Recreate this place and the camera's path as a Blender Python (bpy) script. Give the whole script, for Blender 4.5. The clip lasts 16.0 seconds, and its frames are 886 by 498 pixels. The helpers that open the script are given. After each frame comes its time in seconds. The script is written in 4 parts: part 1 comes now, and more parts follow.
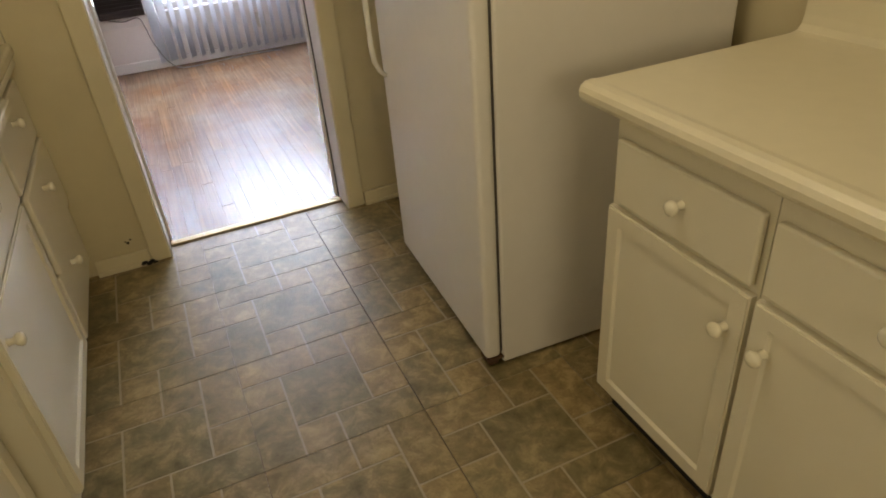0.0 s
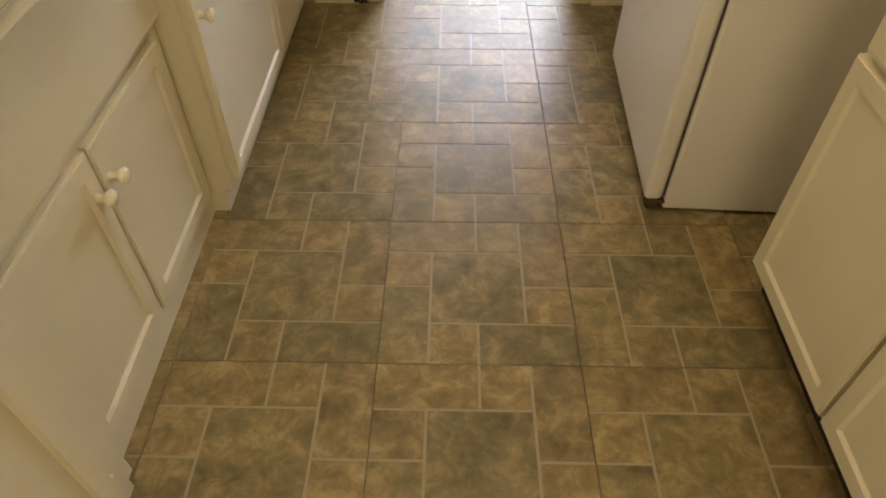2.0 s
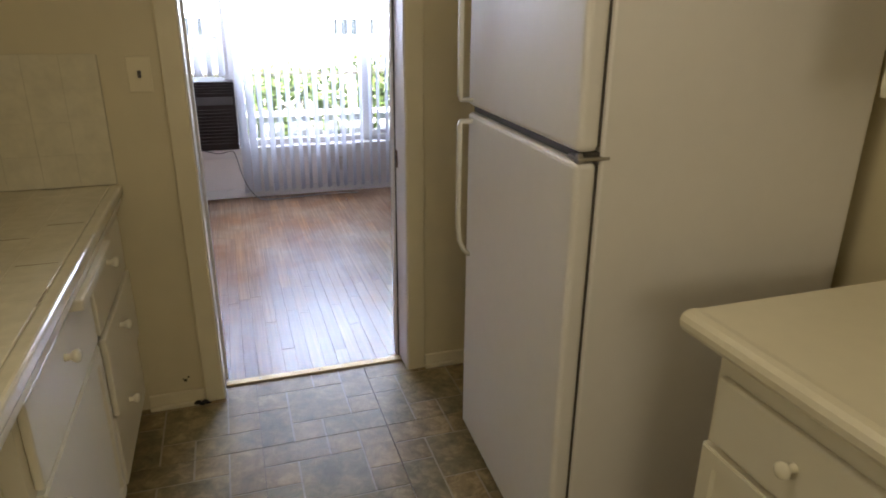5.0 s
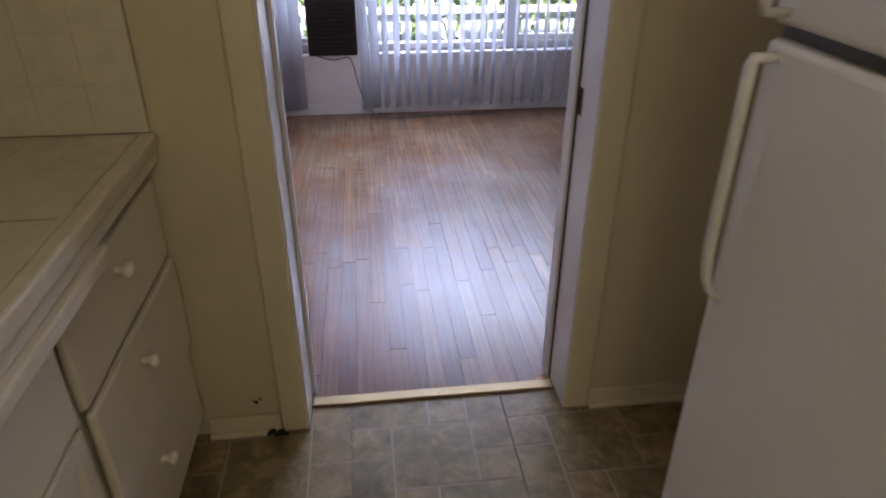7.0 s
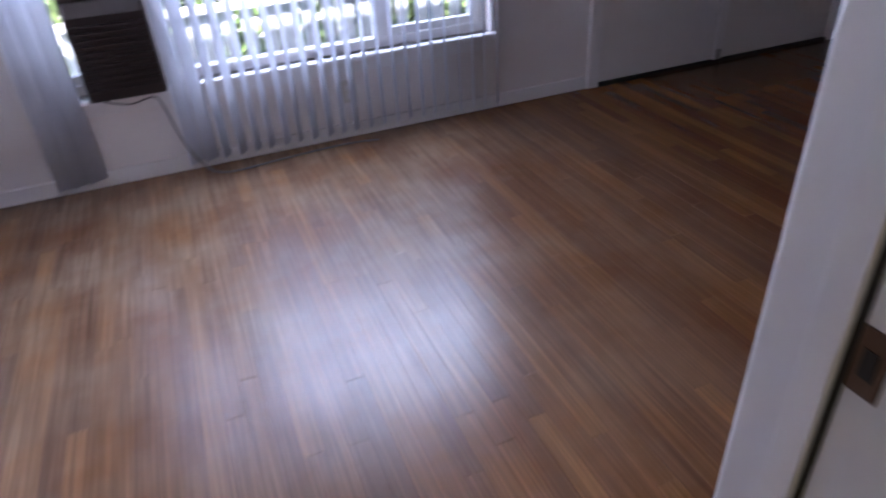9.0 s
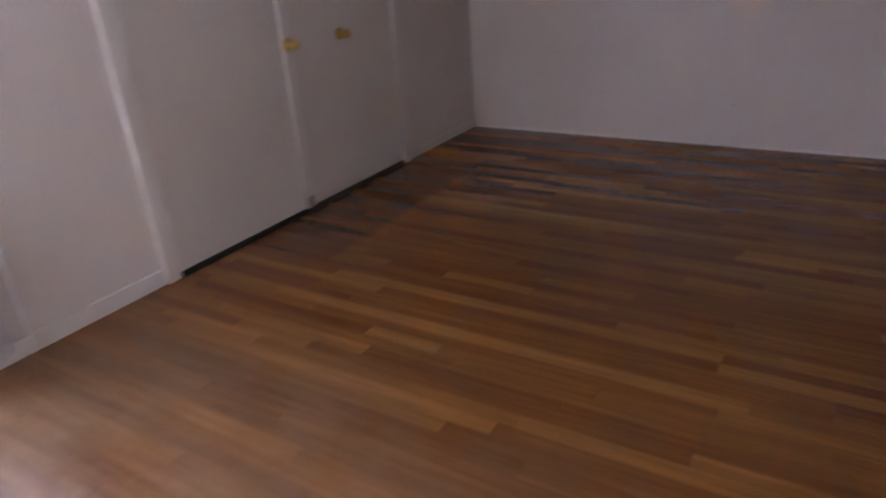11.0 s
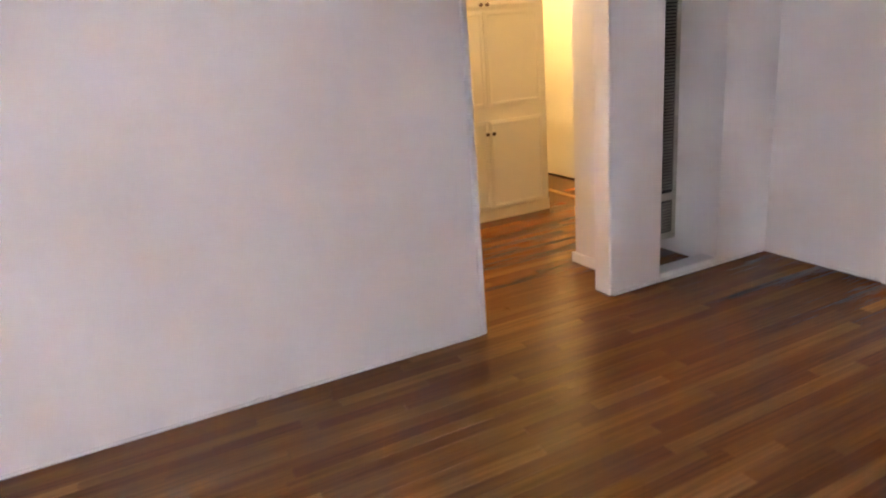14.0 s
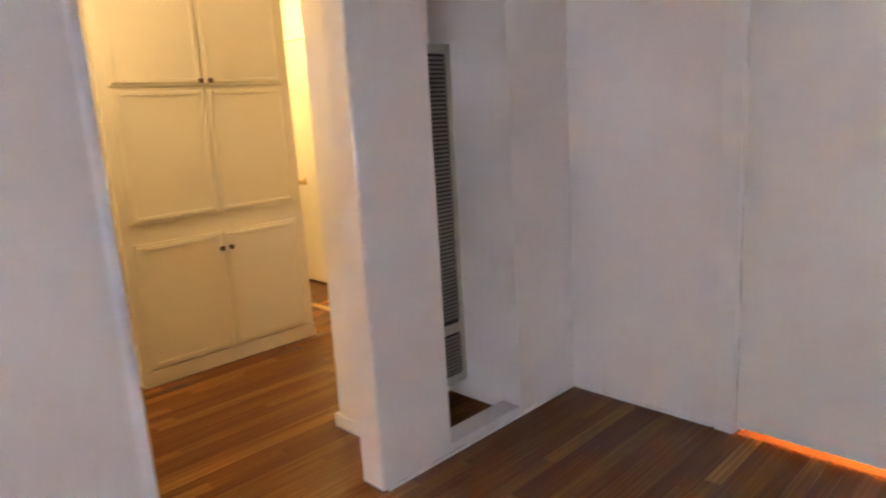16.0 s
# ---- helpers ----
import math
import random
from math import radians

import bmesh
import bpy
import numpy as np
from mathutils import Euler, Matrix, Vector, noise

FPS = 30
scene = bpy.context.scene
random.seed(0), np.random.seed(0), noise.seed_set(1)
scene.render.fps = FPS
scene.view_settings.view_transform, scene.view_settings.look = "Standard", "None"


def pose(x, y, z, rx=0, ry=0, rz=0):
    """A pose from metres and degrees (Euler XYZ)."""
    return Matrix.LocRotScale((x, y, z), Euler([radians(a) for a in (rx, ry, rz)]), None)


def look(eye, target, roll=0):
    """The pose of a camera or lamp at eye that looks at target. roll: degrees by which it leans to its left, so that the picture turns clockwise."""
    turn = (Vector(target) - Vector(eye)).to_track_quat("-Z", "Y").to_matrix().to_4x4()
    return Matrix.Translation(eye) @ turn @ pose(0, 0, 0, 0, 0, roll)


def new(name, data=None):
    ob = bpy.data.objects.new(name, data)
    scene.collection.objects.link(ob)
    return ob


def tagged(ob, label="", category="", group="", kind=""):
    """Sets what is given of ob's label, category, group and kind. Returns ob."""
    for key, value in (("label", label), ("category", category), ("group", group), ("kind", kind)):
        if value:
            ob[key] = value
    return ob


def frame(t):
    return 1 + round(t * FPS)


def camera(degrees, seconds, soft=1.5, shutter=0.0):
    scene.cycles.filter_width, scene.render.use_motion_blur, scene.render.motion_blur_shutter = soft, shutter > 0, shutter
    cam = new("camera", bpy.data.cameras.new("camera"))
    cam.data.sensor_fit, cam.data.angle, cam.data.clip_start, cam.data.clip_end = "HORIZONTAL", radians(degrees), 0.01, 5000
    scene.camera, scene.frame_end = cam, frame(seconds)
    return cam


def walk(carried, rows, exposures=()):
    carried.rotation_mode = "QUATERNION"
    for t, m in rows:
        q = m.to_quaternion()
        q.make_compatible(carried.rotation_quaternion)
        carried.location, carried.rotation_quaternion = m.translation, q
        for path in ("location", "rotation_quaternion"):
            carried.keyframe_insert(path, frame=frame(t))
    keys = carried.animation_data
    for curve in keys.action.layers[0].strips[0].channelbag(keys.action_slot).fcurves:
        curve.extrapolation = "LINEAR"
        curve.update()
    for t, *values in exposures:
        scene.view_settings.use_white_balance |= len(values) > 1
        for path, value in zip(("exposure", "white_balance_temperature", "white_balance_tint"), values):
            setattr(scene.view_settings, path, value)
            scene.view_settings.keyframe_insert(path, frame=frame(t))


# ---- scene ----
cam = camera(68.3, 16.0, soft=1.8, shutter=0.5)
PATH = [
    (0, (0.043, -2.65, 1.366), (0.677, -1.078, 0.304), -5.0),
    (0.5, (0.028, -2.662, 1.374), (0.642, -1.064, 0.34), -3.1),
    (1, (0.023, -2.664, 1.34), (0.347, -1.054, 0.199), 0.9),
    (1.5, (0.109, -2.655, 1.295), (0.162, -1.116, 0.019), 1.7),
    (2, (0.16, -2.656, 1.239), (0.139, -1.28, -0.213), 0.1),
    (2.5, (0.172, -2.651, 1.24), (0.137, -1.285, -0.22), -0.8),
    (3, (0.125, -2.647, 1.315), (0.269, -1.055, 0.113), -0.3),
    (3.3, (0.028, -2.611, 1.415), (0.396, -0.905, 0.439), 0.0),
    (3.5, (0.027, -2.609, 1.469), (0.512, -0.851, 0.648), -0.5),
    (3.7, (0.01, -2.595, 1.492), (0.63, -0.815, 0.838), 0.2),
    (5.8, (0.001, -2.347, 1.455), (0.467, -0.54, 0.735), 0.9),
    (6, (0.04, -2.218, 1.443), (0.39, -0.387, 0.72), 1.2),
    (6.5, (0.099, -1.933, 1.414), (0.33, -0.124, 0.593), 2.3),
    (7, (0.089, -1.555, 1.379), (0.303, 0.185, 0.416), 0.2),
    (7.5, (0.148, -1.211, 1.364), (0.3, 0.509, 0.356), -1.6),
    (8, (0.186, -0.842, 1.334), (0.221, 0.834, 0.243), -2.3),
    (8.2, (0.144, -0.724, 1.335), (0.257, 0.939, 0.229), -2.5),
    (10.3, (0.336, 0.467, 1.266), (1.611, 1.701, 0.342), -5.6),
    (10.5, (0.462, 0.523, 1.265), (1.813, 1.683, 0.355), -5.3),
    (11, (0.776, 0.55, 1.258), (2.317, 1.52, 0.431), -3.9),
    (11.6, (1.173, 0.579, 1.26), (2.924, 1.106, 0.451), -5.8),
    (12, (1.474, 0.515, 1.302), (3.281, 0.816, 0.5), -6.8),
    (12.5, (1.901, 0.429, 1.305), (3.739, 0.405, 0.519), -6.0),
    (13, (2.267, 0.216, 1.288), (4.062, -0.236, 0.532), -4.7),
    (13.5, (2.546, 0.008, 1.302), (4.27, -0.749, 0.628), -5.3),
    (14, (2.768, -0.206, 1.321), (4.486, -1.034, 0.718), -4.7),
    (14.5, (2.988, -0.383, 1.338), (4.623, -1.389, 0.78), -3.2),
    (15, (3.197, -0.548, 1.364), (4.743, -1.703, 0.841), -3.8),
    (15.5, (3.4, -0.804, 1.345), (4.91, -2.034, 0.892), -3.5),
    (16, (3.54, -1.056, 1.297), (4.948, -2.418, 0.893), -3.45),
]
EXPOSURES = [(0, 3.4, 6900, 10), (0.5, 3.35, 6900, 10), (1.0, 3.4, 7000, 10), (1.5, 3.65, 7100, 10), (2.0, 3.75, 7450, 13), (2.5, 3.85, 7550, 14), (3.0, 4.1, 6900, 10), (3.5, 4.15, 6650, 10), (3.7, 4.15, 6600, 10),
    (4.6, 3.4, 6300, 10), (5.8, 2.65, 6100, 19), (6.5, 2.65, 6000, 20), (8.0, 2.65, 5750, 19), (9.3, 2.6, 5600, 21), (10.3, 2.65, 5400, 23), (10.6, 2.9, 5600, 22), (11.0, 3.8, 6700, 17), (11.5, 5.05, 7000, 15), (12.5, 5.45, 6900, 12), (14.0, 5.7, 6800, 11), (16.0, 5.6, 6850, 10)]
walk(cam, [(t, look(eye, target, roll)) for t, eye, target, roll in PATH], EXPOSURES)

# ---- world and light ----
world = bpy.data.worlds.new("world")
scene.world = world
world.use_nodes = True
wn = world.node_tree
sky = wn.nodes.new("ShaderNodeTexSky")
sky.sky_type, sky.sun_disc = "NISHITA", False
sky.sun_elevation, sky.sun_rotation = radians(62), radians(198)
sky.air_density, sky.dust_density, sky.ozone_density = 1.0, 4.0, 1.0
wn.links.new(sky.outputs[0], wn.nodes["Background"].inputs[0])
wn.nodes["Background"].inputs[1].default_value = 0.15


def lamp(name, kind, energy, color, m, **kw):
    d = bpy.data.lights.new(name, kind)
    d.energy, d.color = energy, color
    if kind == "AREA":
        d.shape, d.size, d.size_y = "RECTANGLE", kw["size"], kw["size_y"]
    elif kind == "SUN":
        d.angle = kw["angle"]
    else:
        d.shadow_soft_size = kw["soft"]
    ob = new(name, d)
    ob.matrix_world = m
    return ob


lamp("sun", "SUN", 5.0, (1.0, 0.95, 0.88), look((0, 0, 0), (0.145, 0.446, -0.883)), angle=radians(0.6))
lamp("window_sky_light", "AREA", 16.0, (0.76, 0.84, 1.0), look((0.6, 3.27, 1.72), (0.3, 1.0, 0.0)), size=2.05, size_y=0.8)
lamp("kitchen_window_light", "AREA", 0.4, (1.0, 0.86, 0.6), look((-1.0, -2.05, 1.62), (0.9, -1.9, 0.7)), size=1.05, size_y=0.9)
# fill from the south end, set in an added, unseen window
lamp("kitchen_end_fill", "AREA", 1.1, (1.0, 0.86, 0.6), look((0.3, -4.28, 1.5), (0.3, 0.0, 1.2)), size=1.1, size_y=0.9)
# fill panel under the ceiling for walls and worktop; no real fitting
lamp("kitchen_overhead_fill", "AREA", 0.6, (1.0, 0.85, 0.6), look((0.3, -1.6, 2.40), (0.3, -1.6, 0)), size=0.55, size_y=0.55)
lamp("hall_bulb", "POINT", 0.5, (1.0, 0.69, 0.34), pose(6.35, -1.75, 2.1), soft=0.08)
lamp("hall_end_bulb", "POINT", 1.1, (1.0, 0.66, 0.28), pose(7.65, -3.3, 2.1), soft=0.08)
lamp("closet_bulb", "POINT", 2.2, (1.0, 0.27, 0.04), pose(4.05, -3.95, 0.5), soft=0.06)

# ---- materials ----


def nodes_of(name):
    m = bpy.data.materials.new(name)
    m.use_nodes = True
    nt = m.node_tree
    return m, nt, nt.nodes["Principled BSDF"]


def add(nt, kind, **kw):
    n = nt.nodes.new(kind)
    for k, v in kw.items():
        n.inputs[k].default_value = v
    return n


def ramp(nt, fac, stops):
    r = nt.nodes.new("ShaderNodeValToRGB")
    el = r.color_ramp.elements
    while len(el) < len(stops):
        el.new(0.5)
    for e, (p, c) in zip(el, stops):
        e.position, e.color = p, (*c, 1)
    nt.links.new(fac, r.inputs[0])
    return r.outputs[0]


def mix(nt, fac, a, b, mode="MIX"):
    n = nt.nodes.new("ShaderNodeMix")
    n.data_type, n.blend_type = "RGBA", mode
    for i, v in ((0, fac), (6, a), (7, b)):
        if isinstance(v, (int, float)):
            n.inputs[i].default_value = v
        elif isinstance(v, tuple):
            n.inputs[i].default_value = (*v, 1)
        else:
            nt.links.new(v, n.inputs[i])
    return n.outputs[2]


def position(nt):
    g = nt.nodes.new("ShaderNodeNewGeometry")
    return g.outputs["Position"]


def bump(nt, bsdf, height, strength, distance=0.004):
    b = nt.nodes.new("ShaderNodeBump")
    b.inputs["Strength"].default_value, b.inputs["Distance"].default_value = strength, distance
    nt.links.new(height, b.inputs["Height"])
    nt.links.new(b.outputs[0], bsdf.inputs["Normal"])


def noise_at(nt, scale, detail=4.0, rough=0.55, vec=None):
    n = add(nt, "ShaderNodeTexNoise", Scale=scale, Detail=detail, Roughness=rough)
    nt.links.new(vec if vec is not None else position(nt), n.inputs["Vector"])
    return n.outputs[0]


def paint(name, color, rough=0.45, grime=0.12, strength=0.12, texture=90.0):
    """Brushed or rolled wall paint: faint patches, roller texture."""
    m, nt, p = nodes_of(name)
    dark = tuple(c * (1 - grime) for c in color)
    big = ramp(nt, noise_at(nt, 1.7, 5), [(0.32, dark), (0.62, color)])
    fine = mix(nt, 0.25, big, ramp(nt, noise_at(nt, 14, 3), [(0.3, dark), (0.7, color)]))
    nt.links.new(fine, p.inputs["Base Color"])
    r = ramp(nt, noise_at(nt, 4, 3), [(0.2, (rough - 0.03,) * 3), (0.8, (rough + 0.05,) * 3)])
    nt.links.new(r, p.inputs["Roughness"])
    bump(nt, p, noise_at(nt, texture, 3), strength, 0.002)
    return m


def plain(name, color, rough=0.4, metal=0.0, strength=0.05, texture=200.0, vary=0.12):
    m, nt, p = nodes_of(name)
    c = ramp(nt, noise_at(nt, 25, 3), [(0.3, tuple(v * (1 - vary) for v in color)), (0.7, color)])
    nt.links.new(c, p.inputs["Base Color"])
    p.inputs["Roughness"].default_value, p.inputs["Metallic"].default_value = rough, metal
    bump(nt, p, noise_at(nt, texture, 2), strength, 0.001)
    return m


def wood_floor(name, source):
    """Oiled oak strips: a tone for each strip, long grain, paler and greyer by the window, one darker patch by the
    doors.
    """
    m, nt, p = nodes_of(name)
    if source == "object":
        rnd = nt.nodes.new("ShaderNodeObjectInfo").outputs["Random"]
    else:
        rnd = nt.nodes.new("ShaderNodeNewGeometry").outputs["Random Per Island"]
    tone = ramp(nt, rnd, [(0.0, (0.124, 0.039, 0.0085)), (0.3, (0.158, 0.053, 0.0115)), (0.75, (0.2, 0.074, 0.0165)), (1.0, (0.28, 0.118, 0.03))])
    pos = position(nt)
    off = nt.nodes.new("ShaderNodeVectorMath")
    off.operation = "MULTIPLY_ADD"
    off.inputs[1].default_value = (42, 0.9, 1)
    nt.links.new(pos, off.inputs[0])
    comb = nt.nodes.new("ShaderNodeCombineXYZ")
    mul = nt.nodes.new("ShaderNodeMath")
    mul.operation = "MULTIPLY"
    mul.inputs[1].default_value = 37
    nt.links.new(rnd, mul.inputs[0])
    nt.links.new(mul.outputs[0], comb.inputs[1])
    nt.links.new(comb.outputs[0], off.inputs[2])
    grain = noise_at(nt, 2.2, 2, 0.5, off.outputs[0])
    g = ramp(nt, grain, [(0.15, (0.55, 0.52, 0.5)), (0.5, (0.95, 0.95, 0.95)), (0.85, (1.45, 1.45, 1.45))])
    col = tone
    sep = nt.nodes.new("ShaderNodeSeparateXYZ")
    nt.links.new(pos, sep.inputs[0])
    # paler, greyer boards towards the window and the west side
    near_window = nt.nodes.new("ShaderNodeMapRange")
    near_window.inputs[1].default_value, near_window.inputs[2].default_value = -0.5, 1.9
    nt.links.new(sep.outputs[1], near_window.inputs[0])
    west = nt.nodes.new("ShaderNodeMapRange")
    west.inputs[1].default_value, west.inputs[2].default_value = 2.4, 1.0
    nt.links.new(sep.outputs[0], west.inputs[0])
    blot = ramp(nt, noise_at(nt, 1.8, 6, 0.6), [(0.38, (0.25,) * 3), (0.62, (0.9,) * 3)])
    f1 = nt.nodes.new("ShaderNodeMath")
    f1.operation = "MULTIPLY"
    nt.links.new(near_window.outputs[0], f1.inputs[0])
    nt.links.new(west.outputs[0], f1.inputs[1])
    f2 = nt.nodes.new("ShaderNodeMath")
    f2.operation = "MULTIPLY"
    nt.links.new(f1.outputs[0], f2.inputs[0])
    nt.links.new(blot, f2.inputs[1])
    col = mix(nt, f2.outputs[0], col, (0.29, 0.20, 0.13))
    col = mix(nt, 1.0, col, g, "MULTIPLY")

    def band(out, a, b):
        lo = nt.nodes.new("ShaderNodeMapRange")
        lo.inputs[1].default_value, lo.inputs[2].default_value = a, a + 0.03
        hi = nt.nodes.new("ShaderNodeMapRange")
        hi.inputs[1].default_value, hi.inputs[2].default_value = b, b - 0.03
        nt.links.new(out, lo.inputs[0])
        nt.links.new(out, hi.inputs[0])
        t = nt.nodes.new("ShaderNodeMath")
        t.operation = "MULTIPLY"
        nt.links.new(lo.outputs[0], t.inputs[0])
        nt.links.new(hi.outputs[0], t.inputs[1])
        return t.outputs[0]

    mat_mark = nt.nodes.new("ShaderNodeMath")
    mat_mark.operation = "MULTIPLY"
    nt.links.new(band(sep.outputs[0], 2.78, 3.98), mat_mark.inputs[0])
    nt.links.new(band(sep.outputs[1], 2.44, 3.2), mat_mark.inputs[1])
    scaled = nt.nodes.new("ShaderNodeMath")
    scaled.operation = "MULTIPLY"
    scaled.inputs[1].default_value = 0.4
    nt.links.new(mat_mark.outputs[0], scaled.inputs[0])
    col = mix(nt, scaled.outputs[0], col, (0.045, 0.016, 0.007))
    nt.links.new(col, p.inputs["Base Color"])
    p.inputs["Roughness"].default_value = 0.27
    p.inputs["Specular IOR Level"].default_value = 0.42
    bump(nt, p, noise_at(nt, 14, 2), 0.03, 0.003)
    return m


def slate(name, cols):
    """Printed stone-look vinyl: mottled, veined, tone by piece."""
    m, nt, p = nodes_of(name)
    rnd = nt.nodes.new("ShaderNodeObjectInfo").outputs["Random"]
    comb = nt.nodes.new("ShaderNodeCombineXYZ")
    mul = nt.nodes.new("ShaderNodeMath")
    mul.operation = "MULTIPLY"
    mul.inputs[1].default_value = 41
    nt.links.new(rnd, mul.inputs[0])
    nt.links.new(mul.outputs[0], comb.inputs[2])
    vec = nt.nodes.new("ShaderNodeVectorMath")
    nt.links.new(position(nt), vec.inputs[0])
    nt.links.new(comb.outputs[0], vec.inputs[1])
    n = add(nt, "ShaderNodeTexNoise", Scale=16.0, Detail=9.0, Roughness=0.7, Distortion=0.35)
    nt.links.new(vec.outputs[0], n.inputs["Vector"])
    c = ramp(nt, n.outputs[0], [(0.31, cols[0]), (0.5, cols[1]), (0.68, cols[2])])
    tone = ramp(nt, rnd, [(0.0, (0.88, 0.89, 0.9)), (1.0, (1.1, 1.07, 1.04))])
    nt.links.new(mix(nt, 1.0, c, tone, "MULTIPLY"), p.inputs["Base Color"])
    r = ramp(nt, noise_at(nt, 30, 5), [(0.2, (0.32,) * 3), (0.8, (0.48,) * 3)])
    nt.links.new(r, p.inputs["Roughness"])
    p.inputs["Specular IOR Level"].default_value = 0.28
    bump(nt, p, n.outputs[0], 0.5, 0.004)
    return m


M_KWALL = paint("cream_wall_paint", (0.66, 0.58, 0.38), 0.4, 0.1)
M_CAB = paint("cream_cabinet_enamel", (0.76, 0.71, 0.56), 0.3, 0.06, 0.08, 60)
M_TRIM_K = paint("cream_trim_enamel", (0.74, 0.66, 0.45), 0.32, 0.1, 0.1, 60)
M_LWALL = paint("white_wall_paint", (0.76, 0.705, 0.675), 0.5, 0.05)
M_DOOR = paint("white_door_enamel", (0.72, 0.68, 0.64), 0.38, 0.06, 0.08, 60)
M_TRIM = paint("white_trim_enamel", (0.76, 0.73, 0.71), 0.32, 0.06, 0.08, 60)
M_CEIL = paint("ceiling_paint", (0.8, 0.78, 0.74), 0.7, 0.05)
M_HALLCAB = paint("ivory_cupboard_enamel", (0.80, 0.75, 0.62), 0.35, 0.05, 0.06, 60)
M_COUNTER = plain("cream_laminate", (0.80, 0.74, 0.56), 0.32, 0.0, 0.03, 300, 0.03)
M_TILE = plain("glazed_cream_tile", (0.72, 0.66, 0.48), 0.14)
M_GROUT_W = plain("wall_grout", (0.70, 0.64, 0.462), 0.5)
M_GROUT_S = plain("splashback_grout", (0.5, 0.45, 0.31), 0.6)
M_SINK = plain("white_porcelain", (0.82, 0.82, 0.80), 0.12)
M_FRIDGE = plain("white_appliance_enamel", (0.75, 0.72, 0.67), 0.38, 0.0, 0.06, 320, 0.02)
M_GASKET = plain("grey_gasket", (0.075, 0.065, 0.055), 0.6)
M_HANDLE = plain("white_plastic", (0.80, 0.78, 0.70), 0.3)
M_STEEL = plain("worn_steel", (0.42, 0.40, 0.37), 0.35, 1.0)
M_BRASS = plain("worn_brass", (0.62, 0.42, 0.14), 0.28, 1.0)
M_GOLD = plain("brass_threshold", (0.45, 0.34, 0.17), 0.5, 0.6)
M_KNOB = plain("cream_ceramic", (0.82, 0.77, 0.60), 0.2)
# near-black for crumbs and holes, and for shade painted into gaps
M_DARK = plain("gap_shade_black", (0.02, 0.018, 0.015), 0.8)
M_RUST_SHADE = plain("rust_and_shade_brown", (0.10, 0.05, 0.025), 0.7)
M_AC = plain("brown_plastic", (0.022, 0.011, 0.010), 0.6)
M_ACG = plain("grey_control_panel", (0.12, 0.11, 0.11), 0.5)
M_CORD = plain("grey_cord", (0.16, 0.15, 0.15), 0.5)
M_PLATE = plain("ivory_plate", (0.60, 0.55, 0.47), 0.3)
M_BEIGE = plain("beige_heater_metal", (0.58, 0.53, 0.45), 0.4)
M_SLAT = plain("grey_heater_louvre", (0.26, 0.24, 0.21), 0.5)
M_VENT = plain("heater_dark_inside", (0.05, 0.045, 0.04), 0.7)
M_GROUT = plain("vinyl_joint", (0.36, 0.30, 0.20), 0.4)
M_SUB = plain("dark_subfloor", (0.1, 0.05, 0.025), 0.8)
M_SLATE_G = slate("grey_slate_vinyl", [(0.12, 0.096, 0.047), (0.215, 0.172, 0.086), (0.38, 0.30, 0.155)])
M_SLATE_T = slate("tan_slate_vinyl", [(0.14, 0.103, 0.048), (0.25, 0.188, 0.09), (0.43, 0.33, 0.17)])
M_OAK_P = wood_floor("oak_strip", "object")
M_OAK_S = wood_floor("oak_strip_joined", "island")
M_FENCE = paint("weathered_grey_paint", (0.42, 0.44, 0.46), 0.6, 0.3, 0.3, 30)
M_RAIL = paint("white_rail_paint", (0.75, 0.75, 0.76), 0.5, 0.1)
M_PATH = paint("pale_concrete", (0.62, 0.60, 0.56), 0.8, 0.2)
M_STUCCO = paint("pale_stucco", (0.80, 0.77, 0.72), 0.9, 0.12, 0.4, 40)
M_ROOF = plain("brown_roof", (0.16, 0.10, 0.08), 0.8)
M_BARK = plain("bark", (0.10, 0.07, 0.05), 0.9, 0.0, 0.5, 40)
M_PANEDK = plain("dark_pane", (0.05, 0.06, 0.07), 0.08)
M_NOTE = plain("white_card", (0.78, 0.78, 0.78), 0.5)
M_INK = plain("grey_print", (0.2, 0.2, 0.22), 0.6)
M_RED = plain("red_petal", (0.6, 0.03, 0.03), 0.5)


def leaf_material():
    m, nt, p = nodes_of("hedge_leaf")
    rnd = nt.nodes.new("ShaderNodeNewGeometry").outputs["Random Per Island"]
    c = ramp(nt, rnd, [(0.0, (0.05, 0.085, 0.02)), (0.6, (0.10, 0.15, 0.04)), (1.0, (0.18, 0.23, 0.08))])
    nt.links.new(c, p.inputs["Base Color"])
    p.inputs["Roughness"].default_value = 0.4
    return m


def vane_material():
    """Thin white vinyl that lets some daylight through."""
    m, nt, p = nodes_of("blind_vane_vinyl")
    c = ramp(nt, noise_at(nt, 8, 4), [(0.3, (0.82, 0.83, 0.88)), (0.7, (0.89, 0.90, 0.94))])
    nt.links.new(c, p.inputs["Base Color"])
    p.inputs["Roughness"].default_value = 0.4
    t = nt.nodes.new("ShaderNodeBsdfTranslucent")
    nt.links.new(c, t.inputs[0])
    mx = nt.nodes.new("ShaderNodeMixShader")
    mx.inputs[0].default_value = 0.7
    nt.links.new(p.outputs[0], mx.inputs[1])
    nt.links.new(t.outputs[0], mx.inputs[2])
    nt.links.new(mx.outputs[0], nt.nodes["Material Output"].inputs[0])
    return m


